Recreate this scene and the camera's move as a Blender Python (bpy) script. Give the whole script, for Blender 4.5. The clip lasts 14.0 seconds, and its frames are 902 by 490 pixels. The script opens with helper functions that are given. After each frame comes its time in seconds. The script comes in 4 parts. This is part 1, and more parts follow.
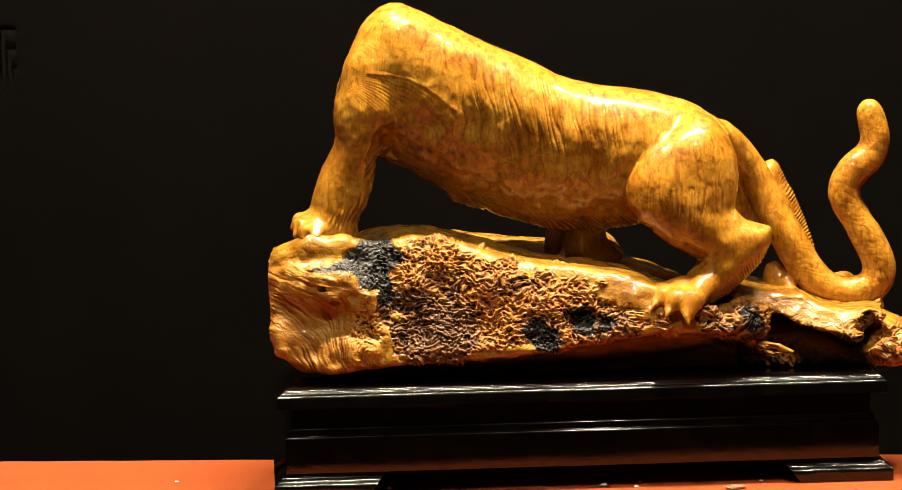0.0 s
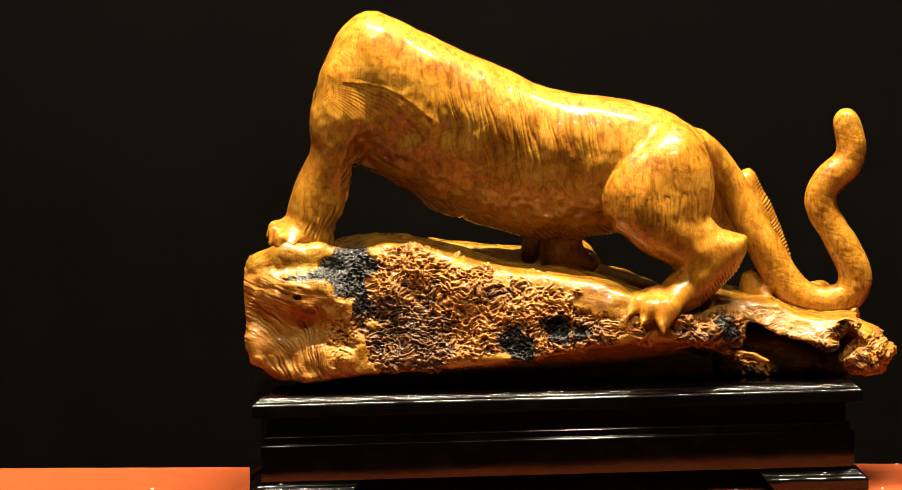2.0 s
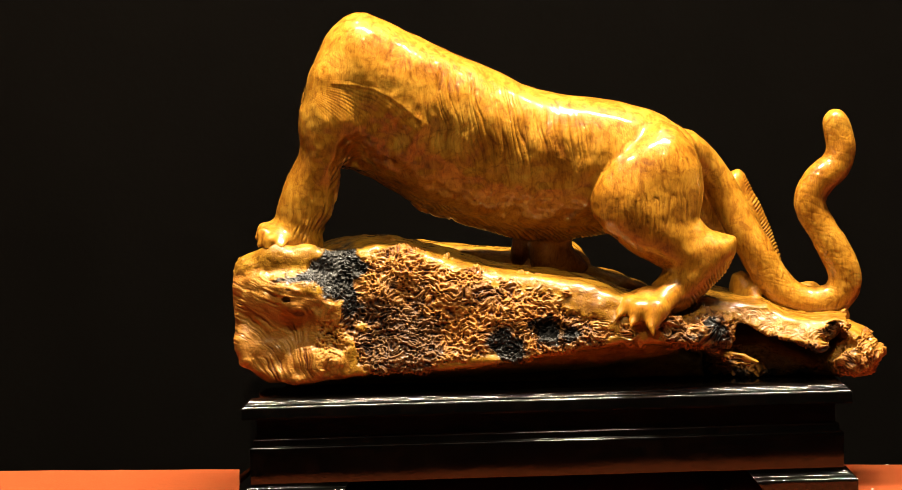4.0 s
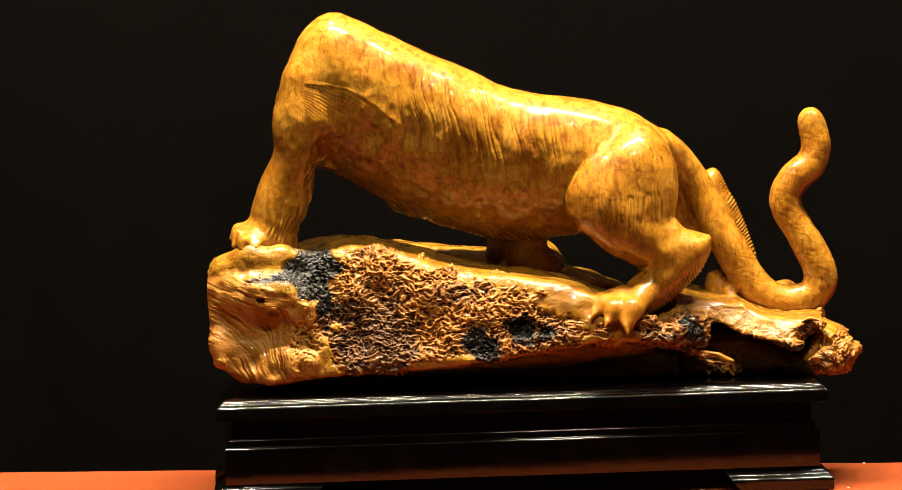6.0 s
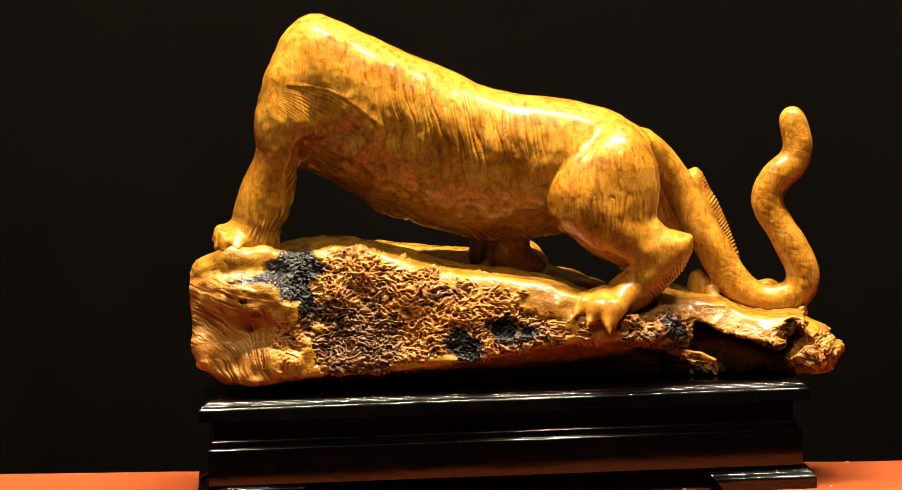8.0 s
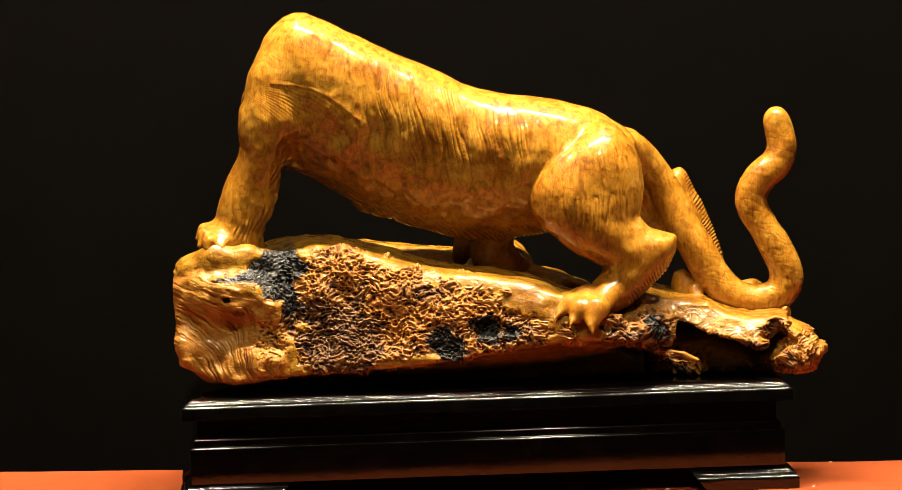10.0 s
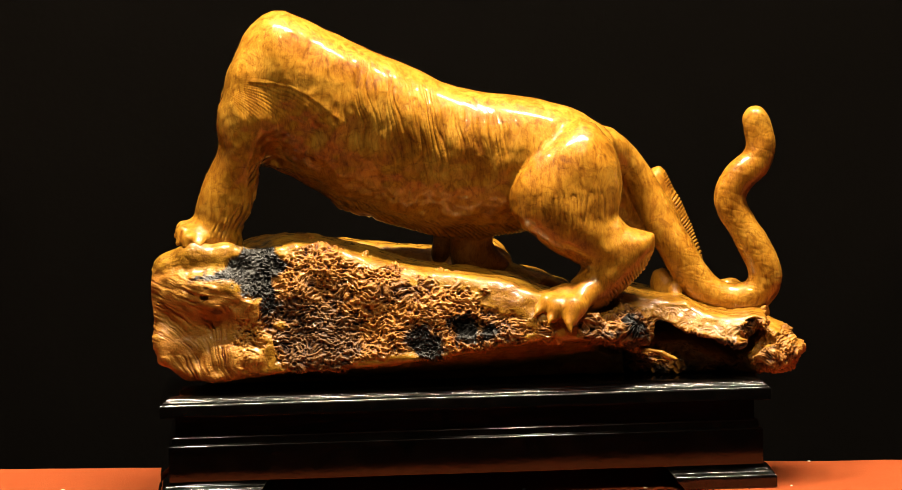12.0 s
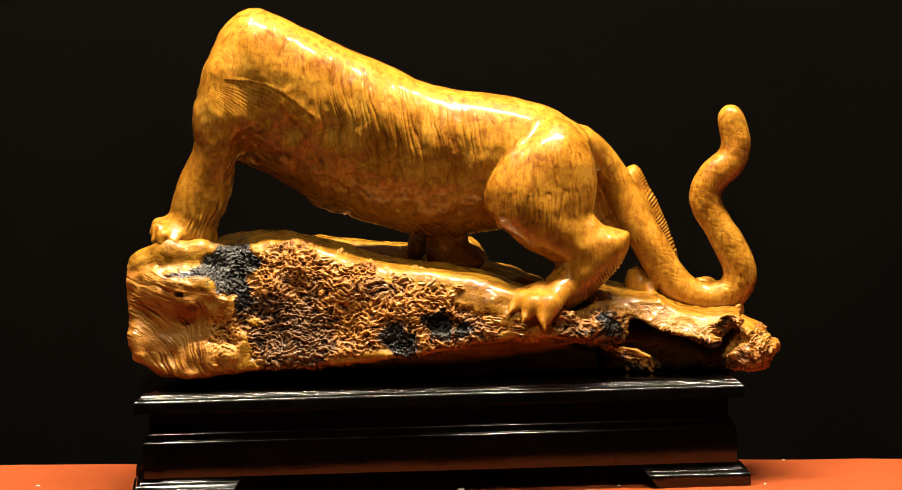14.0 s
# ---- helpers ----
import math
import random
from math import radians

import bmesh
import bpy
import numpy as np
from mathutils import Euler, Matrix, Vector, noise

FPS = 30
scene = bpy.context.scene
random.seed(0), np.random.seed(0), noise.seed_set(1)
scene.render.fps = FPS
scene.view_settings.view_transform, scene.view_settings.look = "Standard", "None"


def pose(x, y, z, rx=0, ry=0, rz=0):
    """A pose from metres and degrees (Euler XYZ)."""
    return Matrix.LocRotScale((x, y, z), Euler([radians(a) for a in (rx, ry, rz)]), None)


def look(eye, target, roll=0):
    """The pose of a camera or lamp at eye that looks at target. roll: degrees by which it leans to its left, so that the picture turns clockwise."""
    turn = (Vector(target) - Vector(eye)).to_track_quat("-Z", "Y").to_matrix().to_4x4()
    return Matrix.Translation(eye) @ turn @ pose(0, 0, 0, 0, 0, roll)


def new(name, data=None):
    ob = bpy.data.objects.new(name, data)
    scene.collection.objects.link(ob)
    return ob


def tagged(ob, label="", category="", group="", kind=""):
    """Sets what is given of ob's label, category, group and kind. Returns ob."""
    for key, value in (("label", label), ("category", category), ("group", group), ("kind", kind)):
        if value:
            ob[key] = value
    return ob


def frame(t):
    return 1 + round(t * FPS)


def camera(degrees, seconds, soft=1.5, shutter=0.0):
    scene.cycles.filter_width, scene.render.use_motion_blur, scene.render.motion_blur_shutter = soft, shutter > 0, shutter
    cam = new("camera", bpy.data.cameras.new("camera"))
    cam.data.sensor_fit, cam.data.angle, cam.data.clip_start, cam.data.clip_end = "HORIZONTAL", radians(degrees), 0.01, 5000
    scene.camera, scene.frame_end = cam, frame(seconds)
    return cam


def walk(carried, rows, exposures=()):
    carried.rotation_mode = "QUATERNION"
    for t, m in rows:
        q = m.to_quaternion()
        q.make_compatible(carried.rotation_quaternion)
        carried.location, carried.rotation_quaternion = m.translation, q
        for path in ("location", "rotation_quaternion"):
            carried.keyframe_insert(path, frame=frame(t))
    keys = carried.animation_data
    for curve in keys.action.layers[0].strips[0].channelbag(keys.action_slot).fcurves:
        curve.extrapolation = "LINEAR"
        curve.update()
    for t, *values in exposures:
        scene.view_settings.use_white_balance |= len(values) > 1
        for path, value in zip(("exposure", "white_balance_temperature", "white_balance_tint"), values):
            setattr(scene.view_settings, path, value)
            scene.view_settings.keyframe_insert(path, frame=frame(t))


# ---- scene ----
from collections import OrderedDict

# ---------------------------------------------------------------- camera
cam = camera(14.889, 14.0, 0.8)
EYE_Y, EYE_Z, TILT, LEAN = -4.0, 0.7545, -6.9, 1.1
# seconds, sideways, forwards, upwards, extra lean
ROWS = [
    (0.0, -0.1623, 0.0056, -0.0035, -0.054),
    (0.5, -0.1523, 0.0067, -0.0039, -0.099),
    (1.0, -0.1444, 0.0069, -0.0025, -0.023),
    (1.5, -0.1377, 0.0074, 0.0007, 0.068),
    (2.0, -0.1343, 0.0067, 0.0055, 0.095),
    (4.5, -0.1159, 0.0106, 0.0068, -0.093),
    (5.0, -0.1080, 0.0112, 0.0058, -0.161),
    (5.5, -0.0990, 0.0123, 0.0054, -0.183),
    (6.0, -0.0928, 0.0136, 0.0055, -0.251),
    (6.5, -0.0873, 0.0133, 0.0054, -0.283),
    (7.0, -0.0819, 0.0106, 0.0055, -0.359),
    (7.5, -0.0764, 0.0118, 0.0052, -0.387),
    (8.0, -0.0723, 0.0098, 0.0059, -0.475),
    (10.5, -0.0463, 0.0076, 0.0046, -0.259),
    (11.0, -0.0383, 0.0071, 0.0047, -0.207),
    (11.5, -0.0320, 0.0084, 0.0035, -0.216),
    (12.0, -0.0287, 0.0075, 0.0024, -0.193),
    (12.5, -0.0235, 0.0028, 0.0021, -0.206),
    (13.0, -0.0174, 0.0048, 0.0010, -0.087),
    (13.5, -0.0111, -0.0011, 0.0016, -0.045),
    (14.0, -0.0000, 0.0000, -0.0000, 0.000),
]
walk(cam, [(t, Matrix.Translation((x, EYE_Y + y, EYE_Z + z)) @ pose(0, 0, 0, 90 + TILT, LEAN, 0) @ pose(0, 0, 0, 0, 0, r))
           for t, x, y, z, r in ROWS],
     [(0.0, 0.0), (1.0, 0.06), (2.0, 0.02), (4.5, -0.08), (6.0, -0.04), (7.0, 0.0), (8.0, 0.02), (10.5, -0.14), (11.5, -0.26), (12.5, -0.30), (13.5, -0.24), (14.0, -0.20)])

# ---------------------------------------------------------------- world and lamps
world = bpy.data.worlds.new("world")
scene.world = world
world.use_nodes = True
world.node_tree.nodes["Background"].inputs[0].default_value = (1.0, 0.8, 0.6, 1)
world.node_tree.nodes["Background"].inputs[1].default_value = 0.003


def spot(name, eye, target, power, size=0.02, cone=75.0, colour=(1.0, 0.85, 0.63)):
    data = bpy.data.lights.new(name, "SPOT")
    data.energy, data.shadow_soft_size, data.color = power, size, colour
    data.spot_size, data.spot_blend = radians(cone), 0.8
    ob = new(name, data)
    ob.matrix_world = look(eye, target)
    return ob


# the last one is an added fill from behind that lifts the rear crest
SPOTS = [((0.30, -1.38, 2.22), (0.1, -0.05, 0.2), 72, 75), ((-0.34, -1.38, 2.22), (-0.1, -0.05, 0.2), 72, 75), ((-0.45, 0.40, 2.30), (-0.05, 0.05, 0.25), 22, 60)]
for eye, target, power, cone in SPOTS:
    spot("spot_light", eye, target, power, cone=cone)

# a strip lamp along the display, under the ceiling
STRIP_AT, STRIP_AIM, STRIP_LONG, STRIP_WIDE = (-0.02, -0.16, 2.32), (-0.02, -0.05, 0.2), 1.9, 0.025
strip = bpy.data.lights.new("strip_light", "AREA")
strip.shape, strip.size, strip.size_y = "RECTANGLE", STRIP_LONG, STRIP_WIDE
strip.energy, strip.color = 310, (1.0, 0.85, 0.63)
new("strip_light", strip).matrix_world = look(STRIP_AT, STRIP_AIM)


# ---------------------------------------------------------------- materials
def material(name):
    m = bpy.data.materials.new(name)
    m.use_nodes = True
    nt = m.node_tree
    return m, nt, nt.nodes["Principled BSDF"]


def node(nt, kind, ins=None, **props):
    n = nt.nodes.new(kind)
    for k, v in props.items():
        if k == "op":
            n.operation = v
        elif k == "data_type":
            n.data_type = v
        elif k == "attribute":
            n.attribute_name = v
    for k, v in (ins or {}).items():
        if hasattr(v, "is_linked"):
            nt.links.new(v, n.inputs[k])
        else:
            n.inputs[k].default_value = v
    return n


def coords(nt, scale=(1, 1, 1), turn=(0, 0, 0)):
    tc = nt.nodes.new("ShaderNodeTexCoord")
    mp = node(nt, "ShaderNodeMapping", {"Vector": tc.outputs["Object"], "Scale": scale, "Rotation": turn})
    return mp.outputs[0]


def noise_tex(nt, vec, scale, detail=4.0, rough=0.55, distort=0.0):
    return node(nt, "ShaderNodeTexNoise", {"Vector": vec, "Scale": scale, "Detail": detail, "Roughness": rough,
                                           "Distortion": distort}).outputs["Fac"]


def ramp(nt, fac, stops):
    n = nt.nodes.new("ShaderNodeValToRGB")
    nt.links.new(fac, n.inputs[0])
    e = n.color_ramp.elements
    while len(e) < len(stops):
        e.new(0.5)
    for el, (p, c) in zip(e, stops):
        el.position = p
        el.color = (*c, 1) if len(c) == 3 else c
    return n.outputs[0]


def mix(nt, fac, a, b, how="MIX"):
    n = nt.nodes.new("ShaderNodeMix")
    n.data_type, n.blend_type = "RGBA", how
    for sock, v in ((n.inputs[0], fac), (n.inputs[6], a), (n.inputs[7], b)):
        if hasattr(v, "is_linked"):
            nt.links.new(v, sock)
        else:
            sock.default_value = v if not isinstance(v, tuple) else (*v, 1)
    return n.outputs[2]


def maths(nt, op, a, b=0.0, clamp=False):
    n = nt.nodes.new("ShaderNodeMath")
    n.operation, n.use_clamp = op, clamp
    for sock, v in ((n.inputs[0], a), (n.inputs[1], b)):
        if hasattr(v, "is_linked"):
            nt.links.new(v, sock)
        else:
            sock.default_value = v
    return n.outputs[0]


def attr(nt, name):
    n = nt.nodes.new("ShaderNodeAttribute")
    n.attribute_name = name
    return n.outputs["Fac"]


def bump(nt, bsdf, height, strength, distance, onto=None):
    n = node(nt, "ShaderNodeBump", {"Height": height, "Strength": strength, "Distance": distance})
    if onto is not None:
        nt.links.new(onto, n.inputs["Normal"])
    nt.links.new(n.outputs[0], bsdf.inputs["Normal"])
    return n.outputs[0]


def lacquered_wood():
    m, nt, b = material("lacquered_wood")
    v = coords(nt)
    warp = node(nt, "ShaderNodeTexNoise", {"Vector": v, "Scale": 14.0, "Detail": 2.0})
    off = nt.nodes.new("ShaderNodeVectorMath")
    off.operation = "MULTIPLY_ADD"
    nt.links.new(warp.outputs["Color"], off.inputs[0])
    off.inputs[1].default_value = (0.022, 0.02, 0.02)
    nt.links.new(v, off.inputs[2])
    bent = off.outputs[0]
    mp = node(nt, "ShaderNodeMapping", {"Vector": bent, "Scale": (1.0, 0.7, 0.14), "Rotation": (0, radians(-10), 0)}).outputs[0]
    streak = noise_tex(nt, mp, 150, 4, 0.62, 0.3)
    hair = noise_tex(nt, mp, 520, 3, 0.6)
    cloud = noise_tex(nt, v, 13, 5, 0.6, 1.0)
    patch = noise_tex(nt, bent, 30, 4, 0.6, 1.4)
    fine = noise_tex(nt, v, 230, 4, 0.65)
    where = ramp(nt, noise_tex(nt, v, 9, 3, 0.5, 0.5), [(0.36, (0.35, 0.35, 0.35)), (0.6, (1, 1, 1))])
    curl = noise_tex(nt, bent, 48, 5, 0.65, 2.2)
    base = ramp(nt, cloud, [(0.30, (0.25, 0.088, 0.0058)), (0.5, (0.42, 0.186, 0.0140)), (0.7, (0.49, 0.258, 0.029))])
    dark = ramp(nt, maths(nt, "ADD", maths(nt, "MULTIPLY", streak, 0.6), maths(nt, "MULTIPLY", patch, 0.4)),
                [(0.37, (0.46, 0.33, 0.19)), (0.44, (0.80, 0.72, 0.60)), (0.52, (1, 1, 1))])
    c = mix(nt, where, base, mix(nt, 0.95, base, dark, "MULTIPLY"))
    c = mix(nt, 0.62, c, ramp(nt, curl, [(0.36, (0.46, 0.34, 0.20)), (0.47, (0.92, 0.88, 0.84)), (0.56, (1.12, 1.14, 1.18))]), "MULTIPLY")
    c = mix(nt, 0.30, c, ramp(nt, hair, [(0.36, (0.42, 0.28, 0.16)), (0.50, (1, 1, 1))]), "MULTIPLY")
    c = mix(nt, 0.30, c, ramp(nt, fine, [(0.34, (0.5, 0.4, 0.3)), (0.5, (1, 1, 1))]), "MULTIPLY")
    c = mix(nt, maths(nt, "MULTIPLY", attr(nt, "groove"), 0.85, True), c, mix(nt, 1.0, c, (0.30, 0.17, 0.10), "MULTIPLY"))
    nt.links.new(c, b.inputs["Base Color"])
    b.inputs["Roughness"].default_value = 0.42
    b.inputs["Coat Weight"].default_value = 1.0
    b.inputs["Specular IOR Level"].default_value = 0.15
    b.inputs["Coat Roughness"].default_value = 0.04
    n1 = bump(nt, b, streak, 0.5, 0.0025)
    n2 = bump(nt, b, hair, 0.22, 0.0010, n1)
    n3 = bump(nt, b, fine, 0.12, 0.0010, n2)
    soft = node(nt, "ShaderNodeBump", {"Height": noise_tex(nt, v, 60, 5, 0.6), "Strength": 0.12, "Distance": 0.002})
    nt.links.new(soft.outputs[0], b.inputs["Coat Normal"])
    return m


def burl_wood():
    m, nt, b = material("burl_wood")
    v = coords(nt)
    big = noise_tex(nt, v, 22, 5, 0.6, 0.6)
    fine = noise_tex(nt, v, 330, 5, 0.65)
    mid = noise_tex(nt, v, 90, 4, 0.6, 0.8)
    pit, char_shade, burl, shade, knob = attr(nt, "pit"), attr(nt, "char_shade"), attr(nt, "burl"), attr(nt, "shade"), attr(nt, "knob")
    smooth_c = ramp(nt, big, [(0.3, (0.2313, 0.09378, 0.007377)), (0.5, (0.37, 0.180, 0.0138)), (0.7, (0.45, 0.246, 0.0225))])
    smooth_c = mix(nt, 0.5, smooth_c, ramp(nt, mid, [(0.36, (0.45, 0.28, 0.18)), (0.52, (1, 1, 1))]), "MULTIPLY")
    vein = noise_tex(nt, coords(nt, (0.22, 0.6, 1.0), (0, radians(-8), 0)), 170, 5, 0.65, 0.6)
    smooth_c = mix(nt, 0.55, smooth_c, ramp(nt, vein, [(0.36, (0.42, 0.26, 0.14)), (0.52, (1, 1, 1))]), "MULTIPLY")
    # burl tone follows depth: shade between the ridges is painted in, near black
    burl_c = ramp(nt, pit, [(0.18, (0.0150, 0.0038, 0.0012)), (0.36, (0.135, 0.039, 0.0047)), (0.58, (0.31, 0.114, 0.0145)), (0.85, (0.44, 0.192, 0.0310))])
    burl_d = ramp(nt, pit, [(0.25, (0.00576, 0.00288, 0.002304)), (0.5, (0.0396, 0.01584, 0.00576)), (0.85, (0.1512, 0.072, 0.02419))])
    knob_c = ramp(nt, pit, [(0.30, (0.09555, 0.02014, 0.002195)), (0.55, (0.294, 0.1036, 0.01024)), (0.85, (0.4263, 0.1955, 0.02745))])
    c = mix(nt, knob, smooth_c, knob_c)
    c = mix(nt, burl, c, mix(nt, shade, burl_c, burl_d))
    c = mix(nt, 0.4, c, ramp(nt, fine, [(0.35, (0.45, 0.36, 0.30)), (0.52, (1, 1, 1))]), "MULTIPLY")
    # near-black tone for the charred patch and for painted shade in cavities
    c = mix(nt, char_shade, c, ramp(nt, mid, [(0.4, (0.010, 0.0095, 0.009)), (0.65, (0.050, 0.047, 0.042))]))
    nt.links.new(c, b.inputs["Base Color"])
    rough = maths(nt, "MAXIMUM", burl, maths(nt, "MULTIPLY", knob, 0.8))
    nt.links.new(maths(nt, "ADD", maths(nt, "MULTIPLY", rough, 0.14), 0.36), b.inputs["Roughness"])
    nt.links.new(maths(nt, "SUBTRACT", 0.95, maths(nt, "MAXIMUM", maths(nt, "MULTIPLY", rough, 0.75), maths(nt, "MULTIPLY", char_shade, 0.9))), b.inputs["Coat Weight"])
    b.inputs["Specular IOR Level"].default_value = 0.22
    b.inputs["Coat Roughness"].default_value = 0.07
    n1 = bump(nt, b, vein, 0.35, 0.002, bump(nt, b, mid, 0.35, 0.003))
    bump(nt, b, fine, 0.45, 0.0018, n1)
    return m


def black_lacquer():
    m, nt, b = material("black_lacquer")
    v = coords(nt)
    n = noise_tex(nt, v, 330, 3, 0.6)
    dust = noise_tex(nt, coords(nt, (1, 1, 1)), 40, 6, 0.7)
    nt.links.new(ramp(nt, dust, [(0.45, (0.0015, 0.0013, 0.0012)), (0.7, (0.005, 0.004, 0.003))]), b.inputs["Base Color"])
    nt.links.new(maths(nt, "ADD", maths(nt, "MULTIPLY", dust, 0.10), 0.02), b.inputs["Roughness"])
    n1 = bump(nt, b, noise_tex(nt, v, 70, 3, 0.5), 0.04, 0.002)
    bump(nt, b, n, 0.05, 0.0010, n1)
    return m


def felt_cloth():
    m, nt, b = material("felt_cloth")
    v = coords(nt)
    n = noise_tex(nt, v, 700, 3, 0.7)
    big = noise_tex(nt, v, 9, 5, 0.6)
    c = mix(nt, big, (0.46, 0.096, 0.027), (0.54, 0.132, 0.040))
    c = mix(nt, 0.5, c, ramp(nt, n, [(0.3, (0.5, 0.42, 0.4)), (0.6, (1, 1, 1))]), "MULTIPLY")
    nt.links.new(c, b.inputs["Base Color"])
    b.inputs["Roughness"].default_value = 0.95
    b.inputs["Specular IOR Level"].default_value = 0.1
    bump(nt, b, n, 0.5, 0.001)
    return m


def plain(name, colour, rough=0.7, scale=20.0, vary=0.25, bumpy=0.15, gloss=0.5):
    m, nt, b = material(name)
    v = coords(nt)
    n = noise_tex(nt, v, scale, 6, 0.6)
    dark = tuple(x * (1 - vary) for x in colour)
    nt.links.new(mix(nt, n, dark, colour), b.inputs["Base Color"])
    b.inputs["Roughness"].default_value = rough
    b.inputs["Specular IOR Level"].default_value = gloss
    bump(nt, b, noise_tex(nt, v, scale * 12, 3), bumpy, 0.002)
    return m


LACQUER_WOOD, BURL, BLACK, FELT = lacquered_wood(), burl_wood(), black_lacquer(), felt_cloth()
BACK_CLOTH = plain("black_backdrop_cloth", (0.0052, 0.0042, 0.0034), 0.95, 6, 0.5, 0.2, 0.05)
WALL = plain("dark_wall_paint", (0.05, 0.045, 0.04), 0.8, 4)
FLOOR = plain("dark_floor", (0.010, 0.008, 0.007), 0.6, 5)
TABLE_WOOD = plain("table_wood", (0.22, 0.13, 0.07), 0.5, 14)
LAMP_BLACK = plain("lamp_black_metal", (0.02, 0.02, 0.02), 0.4)
PAPER = plain("white_scrap", (0.85, 0.83, 0.78), 0.8)
LEAF = plain("dry_scrap", (0.22, 0.13, 0.06), 0.8, 120)


# ---------------------------------------------------------------- mesh helpers
def link(name, bm, mat, parent=None, label="", flat=True):
    me = bpy.data.meshes.new(name)
    bmesh.ops.recalc_face_normals(bm, faces=bm.faces)
    if not flat:
        for f in bm.faces:
            f.smooth = True
    bm.to_mesh(me)
    bm.free()
    if not flat:
        me.set_sharp_from_angle(angle=radians(35))
    me.materials.append(mat)
    ob = new(name, me)
    ob.parent = parent
    if label:
        tagged(ob, label)
    return ob


def box(bm, lo, hi):
    vs = [bm.verts.new((x, y, z)) for z in (lo[2], hi[2]) for y in (lo[1], hi[1]) for x in (lo[0], hi[0])]
    for f in ((0, 2, 3, 1), (4, 5, 7, 6), (0, 1, 5, 4), (2, 6, 7, 3), (0, 4, 6, 2), (1, 3, 7, 5)):
        bm.faces.new([vs[i] for i in f])


def box_part(name, lo, hi, mat, parent=None, bevel=0.0):
    bm = bmesh.new()
    box(bm, lo, hi)
    if bevel:
        bmesh.ops.bevel(bm, geom=list(bm.edges), offset=bevel, segments=2, affect="EDGES")
    return link(name, bm, mat, parent)


def thing(name, label, category, group="", kind="", at=(0, 0, 0), turn=0.0):
    ob = new(name)
    ob.empty_display_size = 0.05
    ob.matrix_world = pose(*at, 0, 0, turn)
    return tagged(ob, label, category, group, kind)


# ---------------------------------------------------------------- carved solids from distance fields
LATTICE = np.random.RandomState(5).rand(32, 32, 32).astype(np.float32)


def value_noise(p):
    i = np.floor(p).astype(np.int32)
    f = p - i
    f = f * f * (3 - 2 * f)
    i &= 31
    j = (i + 1) & 31
    x0, y0, z0, x1, y1, z1 = i[..., 0], i[..., 1], i[..., 2], j[..., 0], j[..., 1], j[..., 2]
    fx, fy, fz = f[..., 0], f[..., 1], f[..., 2]
    L = LATTICE
    a = L[x0, y0, z0] * (1 - fx) + L[x1, y0, z0] * fx
    b = L[x0, y1, z0] * (1 - fx) + L[x1, y1, z0] * fx
    c = L[x0, y0, z1] * (1 - fx) + L[x1, y0, z1] * fx
    d = L[x0, y1, z1] * (1 - fx) + L[x1, y1, z1] * fx
    return (a * (1 - fy) + b * fy) * (1 - fz) + (c * (1 - fy) + d * fy) * fz


def outline_distance(outline, x, z):
    o = np.array(outline)
    best, inside = np.full(x.shape, 9.0), np.zeros(x.shape, bool)
    for (ax_, az), (bx, bz) in zip(o, np.roll(o, -1, 0)):
        ex, ez = bx - ax_, bz - az
        t = np.clip(((x - ax_) * ex + (z - az) * ez) / (ex * ex + ez * ez), 0, 1)
        best = np.minimum(best, (x - ax_ - t * ex) ** 2 + (z - az - t * ez) ** 2)
        inside ^= ((az > z) != (bz > z)) & (x < ex * (z - az) / (ez if ez else 1e-9) + ax_)
    return np.where(inside, -1, 1) * np.sqrt(best)


def line_distance(points, x, z):
    best = np.full(x.shape, 9.0)
    for (ax_, az), (bx, bz) in zip(points, points[1:]):
        ex, ez = bx - ax_, bz - az
        t = np.clip(((x - ax_) * ex + (z - az) * ez) / (ex * ex + ez * ez), 0, 1)
        best = np.minimum(best, (x - ax_ - t * ex) ** 2 + (z - az - t * ez) ** 2)
    return np.sqrt(best)


